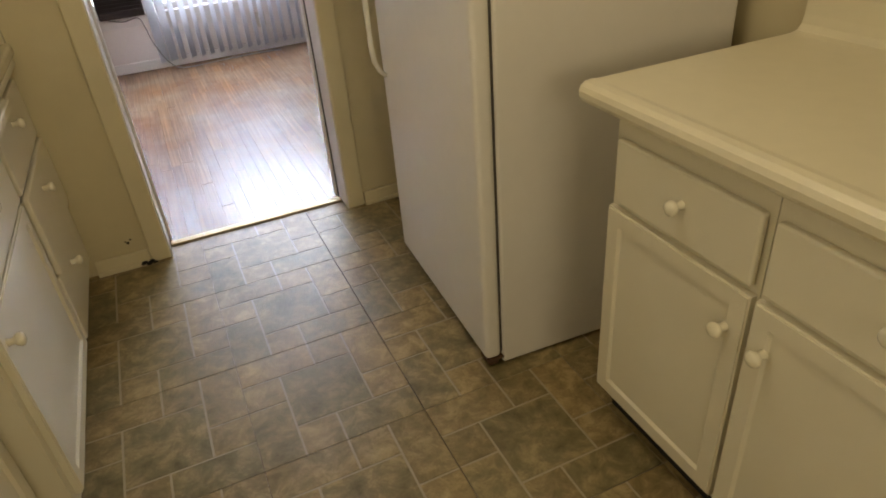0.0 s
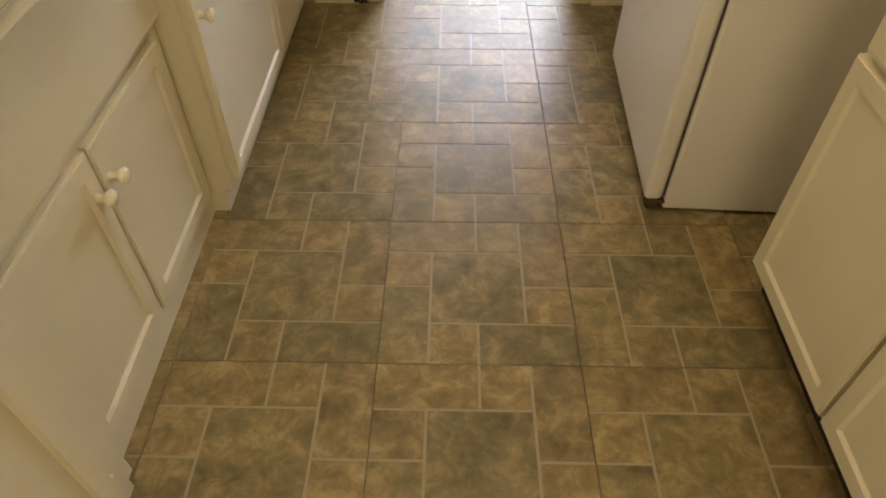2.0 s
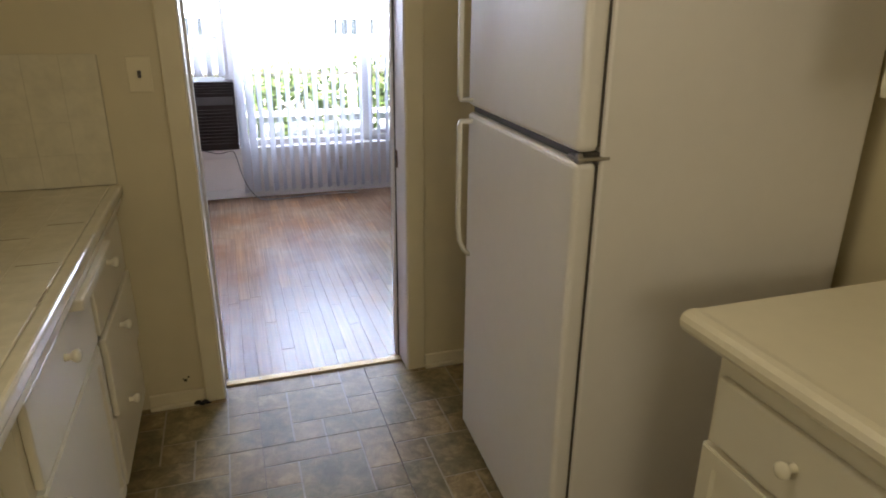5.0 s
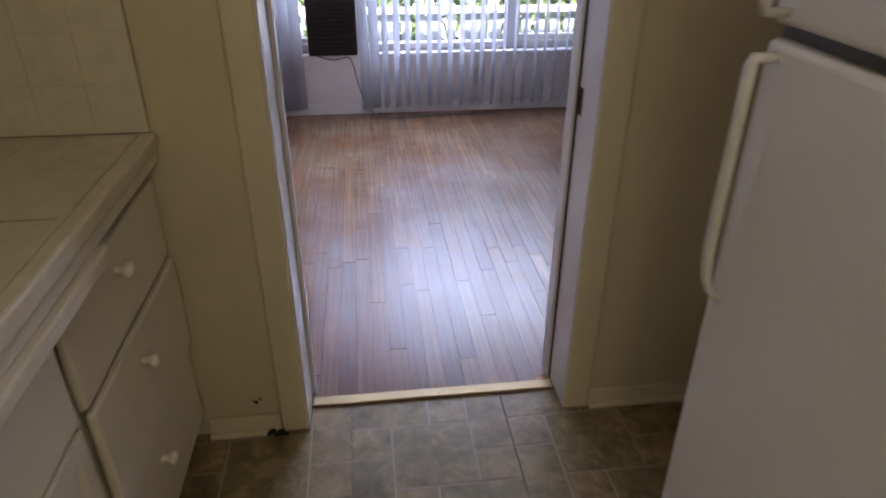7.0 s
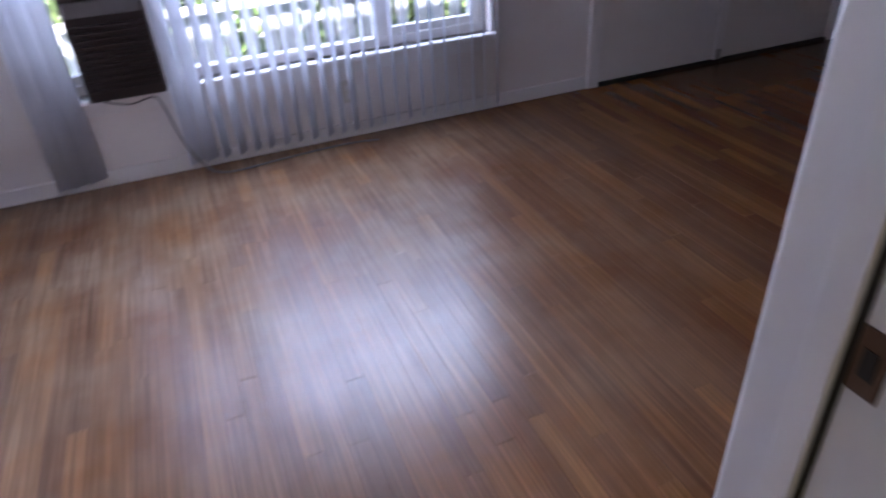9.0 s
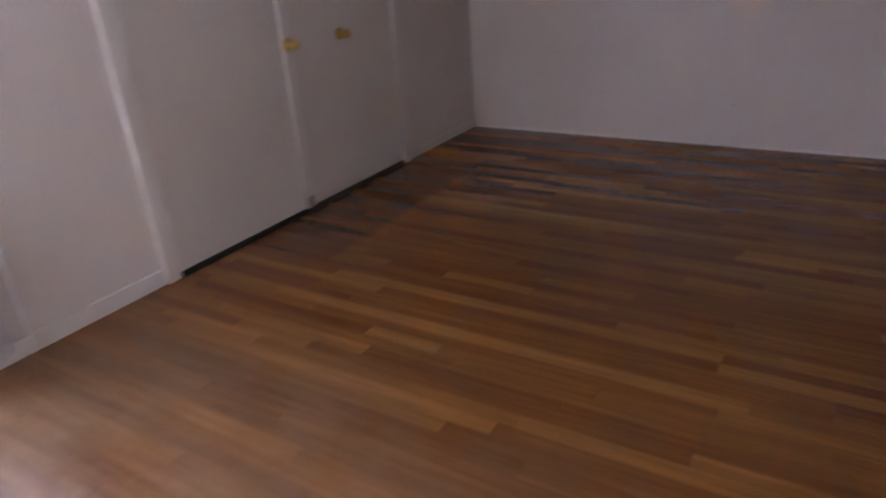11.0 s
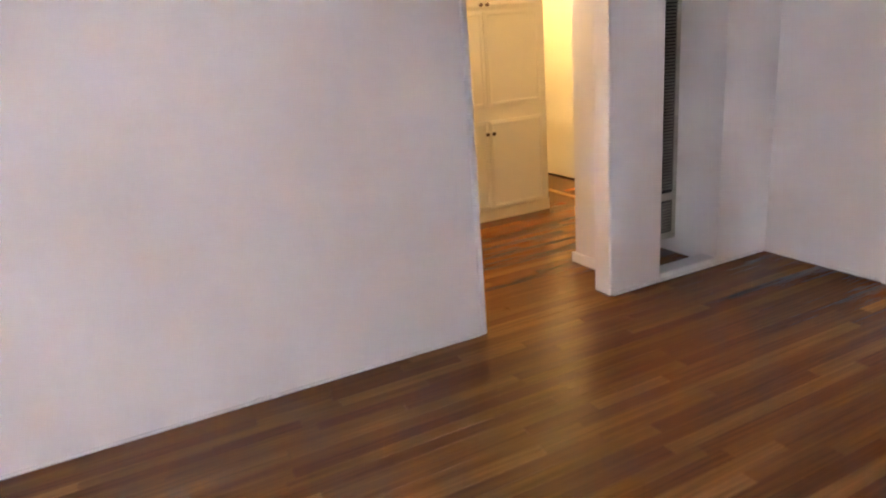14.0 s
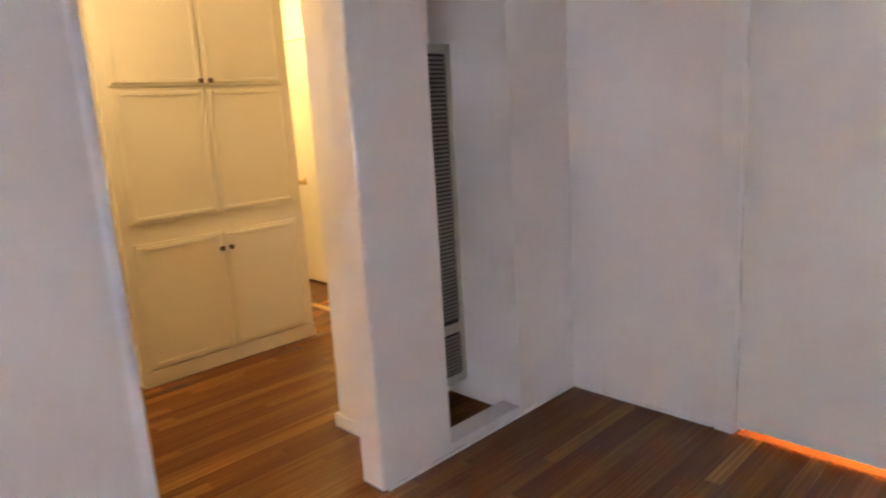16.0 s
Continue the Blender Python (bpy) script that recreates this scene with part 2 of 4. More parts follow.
def glass_material():
    m, nt, p = nodes_of("window_glass")
    p.inputs["Base Color"].default_value = (1, 1, 1, 1)
    p.inputs["Transmission Weight"].default_value = 1.0
    p.inputs["Roughness"].default_value, p.inputs["IOR"].default_value = 0.0, 1.45
    return m


def grass_material():
    m, nt, p = nodes_of("lawn")
    c = ramp(nt, noise_at(nt, 3, 6), [(0.3, (0.05, 0.08, 0.025)), (0.7, (0.11, 0.13, 0.05))])
    nt.links.new(c, p.inputs["Base Color"])
    p.inputs["Roughness"].default_value = 0.9
    return m


M_LEAF, M_VANE, M_GLASS, M_GRASS = leaf_material(), vane_material(), glass_material(), grass_material()

# ---- mesh helpers ----


def box(bm, x0, x1, y0, y1, z0, z1, bevel=0.0, seg=2):
    made = bmesh.ops.create_cube(bm, size=1.0, matrix=Matrix.Translation(((x0 + x1) / 2, (y0 + y1) / 2, (z0 + z1) / 2)) @ Matrix.Diagonal((abs(x1 - x0), abs(y1 - y0), abs(z1 - z0), 1)))
    if bevel:
        edges = {e for v in made["verts"] for e in v.link_edges}
        bmesh.ops.bevel(bm, geom=list(edges), offset=bevel, segments=seg, affect="EDGES", profile=0.5)
    return bm


def boxed(*dims, bevel=0.0, seg=2):
    bm = bmesh.new()
    for d in dims:
        box(bm, *d, bevel=bevel, seg=seg)
    return bm


def cyl(bm, a, b, r, r2=None, seg=16):
    a, b = Vector(a), Vector(b)
    q = (b - a).to_track_quat("Z", "Y").to_matrix().to_4x4()
    bmesh.ops.create_cone(bm, cap_ends=True, segments=seg, radius1=r, radius2=r if r2 is None else r2, depth=(b - a).length, matrix=Matrix.Translation((a + b) / 2) @ q)
    return bm


def lathe(axis, origin, profile, seg=20):
    """A turned shape: rings of (distance along axis, radius)."""
    bm = bmesh.new()
    q = Vector(axis).to_track_quat("Z", "Y")
    rings = []
    for d, r in profile:
        rings.append([bm.verts.new(Vector(origin) + q @ Vector((r * math.cos(6.28318 * i / seg), r * math.sin(6.28318 * i / seg), d))) for i in range(seg)])
    for a, b in zip(rings, rings[1:]):
        for i in range(seg):
            bm.faces.new((a[i], a[(i + 1) % seg], b[(i + 1) % seg], b[i]))
    bm.faces.new(rings[0][::-1])
    bm.faces.new(rings[-1])
    return bm


def tube(points, r, seg=8):
    """A round bar along points, bent smoothly."""
    pts = [Vector(p) for p in points]
    fine = []
    for i in range(len(pts) - 1):
        p0, p1, p2, p3 = pts[max(i - 1, 0)], pts[i], pts[i + 1], pts[min(i + 2, len(pts) - 1)]
        for k in range(6):
            t = k / 6
            fine.append(0.5 * ((2 * p1) + (p2 - p0) * t + (2 * p0 - 5 * p1 + 4 * p2 - p3) * t * t + (3 * p1 - p0 - 3 * p2 + p3) * t * t * t))
    fine.append(pts[-1])
    bm = bmesh.new()
    rings = []
    for i, p in enumerate(fine):
        d = (fine[min(i + 1, len(fine) - 1)] - fine[max(i - 1, 0)]).normalized()
        q = d.to_track_quat("Z", "Y")
        rings.append([bm.verts.new(p + q @ Vector((r * math.cos(6.28318 * k / seg), r * math.sin(6.28318 * k / seg), 0))) for k in range(seg)])
    for a, b in zip(rings, rings[1:]):
        for k in range(seg):
            bm.faces.new((a[k], a[(k + 1) % seg], b[(k + 1) % seg], b[k]))
    bm.faces.new(rings[0][::-1])
    bm.faces.new(rings[-1])
    return bm


def mesh_of(name, bm, material, smooth=False):
    me = bpy.data.meshes.new(name)
    bmesh.ops.recalc_face_normals(bm, faces=bm.faces[:])
    bm.to_mesh(me)
    bm.free()
    me.materials.append(material)
    if smooth:
        for p in me.polygons:
            p.use_smooth = True
    return me


def part(name, bm, material, parent, label="", smooth=False):
    ob = new(name, mesh_of(name, bm, material, smooth))
    if parent is not None:
        ob.parent = parent
        ob.matrix_parent_inverse = parent.matrix_world.inverted()
    if label:
        ob["label"] = label
    return ob


def thing(name, at, label, category, group="", kind=""):
    ob = new(name)
    ob.location = at
    ob.matrix_world = Matrix.Translation(at)
    ob.empty_display_size = 0.1
    return tagged(ob, label, category, group, kind)


def struct(name, bm, material, label, category):
    return tagged(part(name, bm, material, None), label, category, kind="structure")


# ---- the building ----
H = 2.45
NY, EX, SY, WX = 2.98, 5.22, -3.49, -0.90
KW, KE, KS = -1.02, 1.50, -4.3
KY = -0.088
DL, DR, DH = -0.12, 0.635, 2.03
WL, WR, WZ, WT = -0.47, 1.70, 0.42, 2.12
T = 0.13

struct("wall_north", boxed(
    (WX - 0.15, WL, NY, NY + 0.16, 0, H), (WL, WR, NY, NY + 0.16, 0, WZ), (WL, WR, NY, NY + 0.16, WT, H),
    (WR, 2.40, NY, NY + 0.16, 0, H), (2.40, 4.20, NY, NY + 0.16, 2.05, H), (4.20, EX + T, NY, NY + 0.16, 0, H)),
    M_LWALL, "off-white painted wall with a wide window and double doors", "wall")
struct("wall_west", boxed((WX - 0.15, WX, T, NY, 0, H)), M_LWALL, "off-white painted side wall lit by the window", "wall")
struct("wall_kitchen_north", boxed((KW - 0.15, DL - 0.02, KY, T - 0.004, 0, H), (DR + 0.02, KE + T, KY, T - 0.004, 0, H), (DL - 0.02, DR + 0.02, KY, T - 0.004, DH + 0.02, H)),
    M_KWALL, "cream painted kitchen wall with a doorway", "wall")
struct("wall_living_south", boxed((WX - 0.15, DL - 0.02, T - 0.004, T, 0, H), (DR + 0.02, KE + T, T - 0.004, T, 0, H), (DL - 0.02, DR + 0.02, T - 0.004, T, DH + 0.02, H)),
    M_LWALL, "off-white skim coat on the living room side", "wall")
struct("wall_kitchen_east", boxed((KE, KE + T, KS, KY, 0, H)), M_KWALL, "cream painted kitchen wall behind the refrigerator", "wall")
struct("wall_kitchen_west", boxed((KW - 0.15, KW, KS, -2.62, 0, H), (KW - 0.15, KW, -1.5, KY, 0, H), (KW - 0.15, KW, -2.62, -1.5, 0, 1.12), (KW - 0.15, KW, -2.62, -1.5, 2.1, H)),
    M_KWALL, "cream painted kitchen wall over the sink", "wall")
# the end wall's opening is made only for the added fill lamp
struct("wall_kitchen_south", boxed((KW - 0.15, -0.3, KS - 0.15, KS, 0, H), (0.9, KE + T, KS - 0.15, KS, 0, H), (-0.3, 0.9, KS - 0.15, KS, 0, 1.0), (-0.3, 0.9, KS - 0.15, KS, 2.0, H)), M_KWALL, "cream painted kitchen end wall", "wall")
struct("wall_dining_west", boxed((KE + T, KE + T + 0.01, SY, 0, 0, H)), M_LWALL, "off-white painted wall backing the kitchen", "wall")

# east wall with hall opening, pier and heater niche
struct("wall_east", boxed((EX, EX + 0.12, -1.553, NY, 0, H), (EX, EX + 0.12, -2.32, -1.553, 2.12, H)), M_LWALL,
    "plain off-white painted long wall ending at the hall opening", "wall")
pier_bm = boxed((EX, EX + 0.12, -2.67, -2.32, 0, H), bevel=0.012, seg=3)
struct("wall_pier", pier_bm, M_LWALL, "off-white painted pier with rounded corners between hall and heater niche", "wall")
struct("wall_niche", boxed((EX, EX + 0.12, SY - 0.12, -3.09, 0, H), (5.34, 5.77, -2.63, -2.535, 0, H), (EX + 0.12, 5.65, SY - 0.12, -3.09, 0, H),
    (5.65, 5.77, -3.98, -2.63, 0, H)), M_LWALL, "off-white painted recess walls round the wall heater", "wall")
struct("niche_kerb", boxed((EX + 0.001, EX + 0.1, -3.088, -2.672, 0, 0.045), bevel=0.004), M_TRIM, "white painted kerb across the heater niche", "kerb")
struct("wall_south", boxed((4.47, EX, SY - 0.12, SY, 0, H), (KE + T, 3.67, SY - 0.12, SY, 0, H), (3.67, 4.47, SY - 0.12, SY, 2.05, H)), M_LWALL,
    "off-white painted wall with a flush door", "wall")
struct("wall_closet", boxed((3.3, 4.9, -4.5, -4.4, 0, H), (3.2, 3.3, -4.5, SY - 0.12, 0, H), (4.9, 5.0, -4.5, SY - 0.12, 0, H)), M_LWALL, "plain walls of the lit closet", "wall")
# last box is added unseen behind the hall door to block sky light
struct("wall_hall", boxed((5.34, 8.3, -0.92, -0.8, 0, H), (8.3, 8.42, -4.05, -0.8, 0, H), (5.77, 7.5, -4.05, -3.93, 0, H), (7.5, 8.3, -4.05, -3.93, 1.92, H), (7.4, 8.42, -4.2, -4.051, -0.05, H)), M_HALLCAB,
    "warm-lit ivory hall walls", "wall")
struct("ceiling", boxed((KW - 0.2, 8.5, -4.6, NY + 0.16, H, H + 0.12)), M_CEIL, "plain white ceiling", "ceiling")

# unseen walls and overhang, added so no sun or sky reaches the kitchen
struct("wall_sky_block", boxed((KW - 1.0, KE + T, KS - 1.1, KS - 1.0, -0.3, H + 0.12), (KW - 1.1, KW - 1.0, KS - 1.1, KY + 0.1, -0.3, H + 0.12), (KW - 1.0, KW - 0.15, KY, KY + 0.1, -0.3, H + 0.12), (KE + T, KE + T + 0.1, KS - 1.1, KS - 0.15, -0.3, H + 0.12)), M_STUCCO, "unseen stucco walls added to keep sky light out of the kitchen", "wall")
struct("eaves", boxed((KW - 1.0, KE + T, KS - 1.0, KS - 0.15, H, H + 0.12), (KW - 1.0, KW - 0.2, KS - 0.15, KY, H, H + 0.12)), M_CEIL, "unseen overhang added to keep sun off the kitchen windows", "eaves")

# corner bead at the end of the long wall
struct("trim_wall_end", boxed((EX - 0.008, EX + 0.128, -1.58, -1.55, 0, 2.12), bevel=0.008, seg=3), M_TRIM, "white painted bead at the end of the wall", "trim")

# ---- doorway between kitchen and living room ----
dw = thing("door_frame_kitchen", (0.26, 0.06, 0), "cream painted wooden doorway frame without its door leaf", "door frame", kind="structure")
for nm, d in (("jamb", (DL - 0.02, DL, KY - 0.012, T + 0.012, 0, DH)), ("jamb", (DR, DR + 0.02, KY - 0.012, T + 0.012, 0, DH)), ("head", (DL - 0.02, DR + 0.02, KY - 0.012, T + 0.012, DH, DH + 0.02))):
    part(nm, boxed(d, bevel=0.003), M_TRIM, dw)
for y0, y1, mat_ in ((KY - 0.016, KY - 0.002, M_TRIM_K), (T + 0.002, T + 0.02, M_TRIM)):
    part("casing", boxed((DL - 0.078, DL - 0.005, y0, y1, 0, DH + 0.09), bevel=0.006), mat_, dw)
    part("casing", boxed((DR + 0.005, DR + 0.078, y0, y1, 0, DH + 0.09), bevel=0.006), mat_, dw)
    part("casing", boxed((DL - 0.006, DR + 0.006, y0, y1, DH + 0.005, DH + 0.09), bevel=0.006), mat_, dw)
part("door_stop", boxed((DL, DL + 0.011, 0.05, 0.085, 0, DH), bevel=0.002), M_TRIM, dw)
part("door_stop", boxed((DR - 0.011, DR, 0.05, 0.085, 0, DH), bevel=0.002), M_TRIM, dw)
# thin near-black strip draws the shadow beside the door stop
part("stop_shade", boxed((DR - 0.004, DR + 0.001, 0.043, 0.0495, 0.0, DH)), M_DARK, dw, "dark strip painted for the shade along the stop")
strike = part("strike_plate", boxed((DR - 0.003, DR + 0.001, 0.012, 0.042, 0.875, 0.945), bevel=0.001), M_RUST_SHADE, dw, "rusty brass strike plate")
part("latch_hole", boxed((DR - 0.0045, DR - 0.002, 0.02, 0.034, 0.895, 0.925)), M_DARK, strike)
th = thing("threshold", (0.26, 0.02, 0), "scratched brass threshold strip screwed to the floor", "threshold", kind="structure")
part("strip", boxed((DL + 0.002, DR - 0.002, -0.012, 0.026, 0.0, 0.008), bevel=0.003), M_GOLD, th)
for xs in (0.02, 0.27, 0.5):
    part("screw", lathe((0, 0, 1), (xs, 0.007, 0.008), [(0, 0.005), (0.0015, 0.0045), (0.002, 0.002)], 10), M_STEEL, th)

# ---- baseboards ----
def baseboard(name, dims, mat_, label):
    struct(name, boxed(*dims, bevel=0.004), mat_, label, "baseboard")

baseboard("baseboard_kitchen", [(-0.40, DL - 0.08, KY - 0.016, KY - 0.002, 0, 0.062), (-0.40, DL - 0.10, KY - 0.03, KY - 0.016, 0, 0.018), (DR + 0.08, KE, KY - 0.016, KY - 0.002, 0, 0.062), (DR + 0.08, KE, KY - 0.03, KY - 0.016, 0, 0.018)], M_TRIM_K, "cream painted baseboard with a quarter round")
baseboard("baseboard_window", [(WX, 2.315, NY - 0.016, NY - 0.002, 0, 0.075)], M_TRIM, "white painted baseboard under the window")
baseboard("baseboard_west", [(WX + 0.002, WX + 0.016, T, NY - 0.018, 0, 0.075)], M_TRIM, "white painted baseboard of the side wall")
baseboard("baseboard_north_east", [(4.285, EX - 0.002, NY - 0.014, NY - 0.002, 0, 0.06)], M_TRIM, "white painted low baseboard beside the double doors")
struct("baseboard_east", boxed((EX - 0.008, EX - 0.001, -1.545, NY - 0.016, 0, 0.014), bevel=0.002), M_TRIM, "thin painted strip at the foot of the long wall", "baseboard")
struct("baseboard_niche", boxed((EX - 0.008, EX - 0.001, SY + 0.012, -2.34, 0, 0.016), bevel=0.002), M_TRIM, "thin painted strip at the foot of the pier", "baseboard")
struct("baseboard_south", boxed((4.56, EX - 0.01, SY + 0.001, SY + 0.01, 0, 0.016), bevel=0.002), M_TRIM, "thin painted strip at the foot of the wall", "baseboard")
struct("baseboard_hall", boxed((5.345, 5.79, -2.533, -2.52, 0, 0.06), (5.772, 5.785, -3.92, -2.52, 0, 0.06), bevel=0.003), M_TRIM, "white painted hall baseboard", "baseboard")

# chewed hole in the kitchen baseboard, with crumbs
gap = thing("baseboard_damage", (-0.19, -0.12, 0), "dark broken spot with crumbs at the baseboard's end", "damage")
rng = random.Random(4)
bmh = bmesh.new()
for _ in range(16):
    c = Vector((rng.gauss(-0.215, 0.018), rng.gauss(-0.122, 0.006), rng.uniform(0.004, 0.02)))
    s = rng.uniform(0.004, 0.010)
    bmesh.ops.create_icosphere(bmh, subdivisions=1, radius=s, matrix=Matrix.Translation(c) @ Matrix.Diagonal((1.3, 1, 0.7, 1)))
part("crumbs", bmh, M_DARK, gap)
bmh = bmesh.new()
for xo, zo, r in ((-0.262, 0.105, 0.006), (-0.25, 0.117, 0.004), (-0.27, 0.112, 0.003)):
    cyl(bmh, (xo, KY - 0.0015, zo), (xo, KY + 0.001, zo), r, seg=9)
part("plaster_holes", bmh, M_DARK, gap)

# ---- window ----
win = thing("window_1", (0.6, NY, WZ), "wide white-framed window in three lights over a low wall", "window", kind="structure")
fy0, fy1 = NY + 0.05, NY + 0.11
for d in ((WL, WL + 0.05, fy0, fy1, WZ, WT), (WR - 0.05, WR, fy0, fy1, WZ, WT), (WL + 0.05, WR - 0.05, fy0, fy1, WZ, WZ + 0.045), (WL + 0.05, WR - 0.05, fy0, fy1, WT - 0.05, WT)):
    part("window_frame", boxed(d, bevel=0.004), M_TRIM, win)
for mx in (0.06, 1.12):
    part("mullion", boxed((mx - 0.032, mx + 0.032, fy0 - 0.01, fy1 + 0.01, WZ + 0.045, WT - 0.05), bevel=0.006), M_TRIM, win)
for a, b in ((WL + 0.05, 0.028), (1.152, WR - 0.05)):
    sash = part("sash", boxed((a, a + 0.03, fy0 + 0.01, fy1 - 0.01, WZ + 0.05, WT - 0.055), (b - 0.03, b, fy0 + 0.01, fy1 - 0.01, WZ + 0.05, WT - 0.055),
        (a + 0.03, b - 0.03, fy0 + 0.01, fy1 - 0.01, WZ + 0.05, WZ + 0.085), (a + 0.03, b - 0.03, fy0 + 0.01, fy1 - 0.01, WT - 0.09, WT - 0.055), (a + 0.03, b - 0.03, fy0 + 0.015, fy1 - 0.015, 1.25, 1.275)), M_TRIM, win)
for a, b in ((WL + 0.08, -0.002), (0.092, 1.088), (1.182, WR - 0.08)):
    pane = part("pane", boxed((a, b, NY + 0.078, NY + 0.082, WZ + 0.045, WT - 0.05)), M_GLASS, win)
    pane.visible_shadow = False
part("window_sill", boxed((WL - 0.04, WR + 0.04, NY - 0.045, NY + 0.05, WZ - 0.025, WZ), bevel=0.006), M_TRIM, win)
part("apron", boxed((WL - 0.02, WR + 0.02, NY - 0.016, NY - 0.002, WZ - 0.085, WZ - 0.026), bevel=0.004), M_TRIM, win)
for xa, xb in ((WL - 0.065, WL), (WR, WR + 0.065)):
    part("casing", boxed((xa, xb, NY - 0.018, NY - 0.002, WZ - 0.06, WT + 0.07), bevel=0.005), M_TRIM, win)
part("casing", boxed((WL, WR, NY - 0.018, NY - 0.002, WT + 0.002, WT + 0.07), bevel=0.005), M_TRIM, win)

# the end wall's window is added, unseen, to frame the kitchen fill lamp
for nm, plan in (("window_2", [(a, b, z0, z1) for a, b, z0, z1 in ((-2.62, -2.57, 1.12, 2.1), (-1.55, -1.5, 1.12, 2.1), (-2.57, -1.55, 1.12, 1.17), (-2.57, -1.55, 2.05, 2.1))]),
                 ("window_fill", [(-0.3, -0.25, 1.0, 2.0), (0.85, 0.9, 1.0, 2.0), (-0.25, 0.85, 1.0, 1.05), (-0.25, 0.85, 1.95, 2.0)])):
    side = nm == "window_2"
    kwin = thing(nm, (KW - 0.1, -2.06, 1.12) if side else (0.3, KS - 0.1, 1.0), "plain cream-framed unseen kitchen window", "window", kind="structure")
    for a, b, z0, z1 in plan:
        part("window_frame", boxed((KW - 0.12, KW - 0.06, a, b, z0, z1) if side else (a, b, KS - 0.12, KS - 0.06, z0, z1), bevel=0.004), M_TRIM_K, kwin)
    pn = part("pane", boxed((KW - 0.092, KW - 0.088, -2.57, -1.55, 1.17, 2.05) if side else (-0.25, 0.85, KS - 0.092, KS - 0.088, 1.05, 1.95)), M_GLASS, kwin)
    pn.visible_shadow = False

# ---- vertical blinds ----
blind = thing("vertical_blind", (0.6, 2.9, 2.2), "white vinyl vertical blind with vanes turned half open", "blind")
part("headrail", boxed((-0.5, 1.74, 2.865, 2.93, 2.2, 2.25), bevel=0.006), M_TRIM, blind, "white metal headrail")


def vane_mesh(z0, z1, width=0.089):
    """One slightly dished vane standing on the origin's axis."""
    bm = bmesh.new()
    n = 6
    front, back = [], []
    for z in (z0, z1):
        front.append([bm.verts.new(((i / n - 0.5) * width, 0.006 * (1 - (2 * i / n - 1) ** 2), z)) for i in range(n + 1)])
        back.append([bm.verts.new(((i / n - 0.5) * width, 0.006 * (1 - (2 * i / n - 1) ** 2) - 0.0012, z)) for i in range(n + 1)])
    for s in (front, back):
        for i in range(n):
            bm.faces.new((s[0][i], s[0][i + 1], s[1][i + 1], s[1][i]))
    for i in range(n):
        bm.faces.new((front[0][i], front[0][i + 1], back[0][i + 1], back[0][i]))
        bm.faces.new((front[1][i], front[1][i + 1], back[1][i + 1], back[1][i]))
    for i in (0, n):
        bm.faces.new((front[0][i], front[1][i], back[1][i], back[0][i]))
    return mesh_of("vane", bm, M_VANE, True)


VANE, VANE_SHORT = vane_mesh(0.055, 2.2), vane_mesh(0.985, 2.2)
rng = random.Random(7)


def hang(mesh, x, turn, y=2.895, lean=0.0):
    ob = new("vane", mesh)
    ob.parent, ob.matrix_parent_inverse = blind, blind.matrix_world.inverted()
    ob.matrix_basis = pose(x, y, 0, 0, lean, turn)


for i in range(23):
    hang(VANE, 0.105 + i * 0.0725 + rng.uniform(-0.006, 0.006), 63 + rng.uniform(-5, 5) - (18 if i < 2 else 0), 2.895 + rng.uniform(-0.003, 0.003))
for i in range(4):
    hang(VANE_SHORT, -0.27 + i * 0.085, 55 + rng.uniform(-8, 8), 2.9)
for i, x in enumerate((-0.46, -0.40, -0.335)):
    hang(VANE, x, 18 + 8 * i, 2.89 + 0.012 * i)
part("bottom_chain", tube([(0.105 + i * 0.0725, 2.86 + 0.004 * (i % 2), 0.066) for i in range(23)], 0.0016, 6), M_HANDLE, blind, "thin white bead chain linking the vanes")
part("wand", tube([(1.66, 2.85, 2.2), (1.665, 2.848, 1.4), (1.67, 2.85, 0.75)], 0.004), M_HANDLE, blind, "clear plastic wand")

# ---- air conditioner in the window ----
ac = thing("air_conditioner", (-0.135, 2.9, WZ + 0.001), "dark brown window air conditioner resting on the sill", "air conditioner")
part("housing", boxed((-0.255, 0.062, 2.865, 3.25, WZ + 0.002, 0.95), bevel=0.012, seg=3), M_AC, ac)
part("control_panel", boxed((-0.24, 0.047, 2.852, 2.866, 0.775, 0.835), bevel=0.004), M_ACG, ac, "grey strip of controls")
for i in range(11):
    part("louvre", boxed((-0.24, 0.047, 2.850, 2.867, 0.465 + i * 0.0262, 0.478 + i * 0.0262), bevel=0.003), M_AC, ac)
for i in range(4):
    part("louvre", boxed((-0.24, 0.047, 2.850, 2.867, 0.853 + i * 0.021, 0.864 + i * 0.021), bevel=0.002), M_AC, ac)
cord = thing("power_cord", (0.2, 2.9, 0), "thin grey power cord trailing from the air conditioner along the baseboard", "cord")
part("cable", tube([(-0.20, 2.86, 0.425), (-0.1, 2.845, 0.402), (0.0, 2.85, 0.415), (0.03, 2.845, 0.36), (0.06, 2.84, 0.22), (0.12, 2.83, 0.08), (0.22, 2.82, 0.012), (0.5, 2.85, 0.008), (0.75, 2.87, 0.008), (0.9, 2.86, 0.008), (0.99, 2.84, 0.008)], 0.0042), M_CORD, cord)


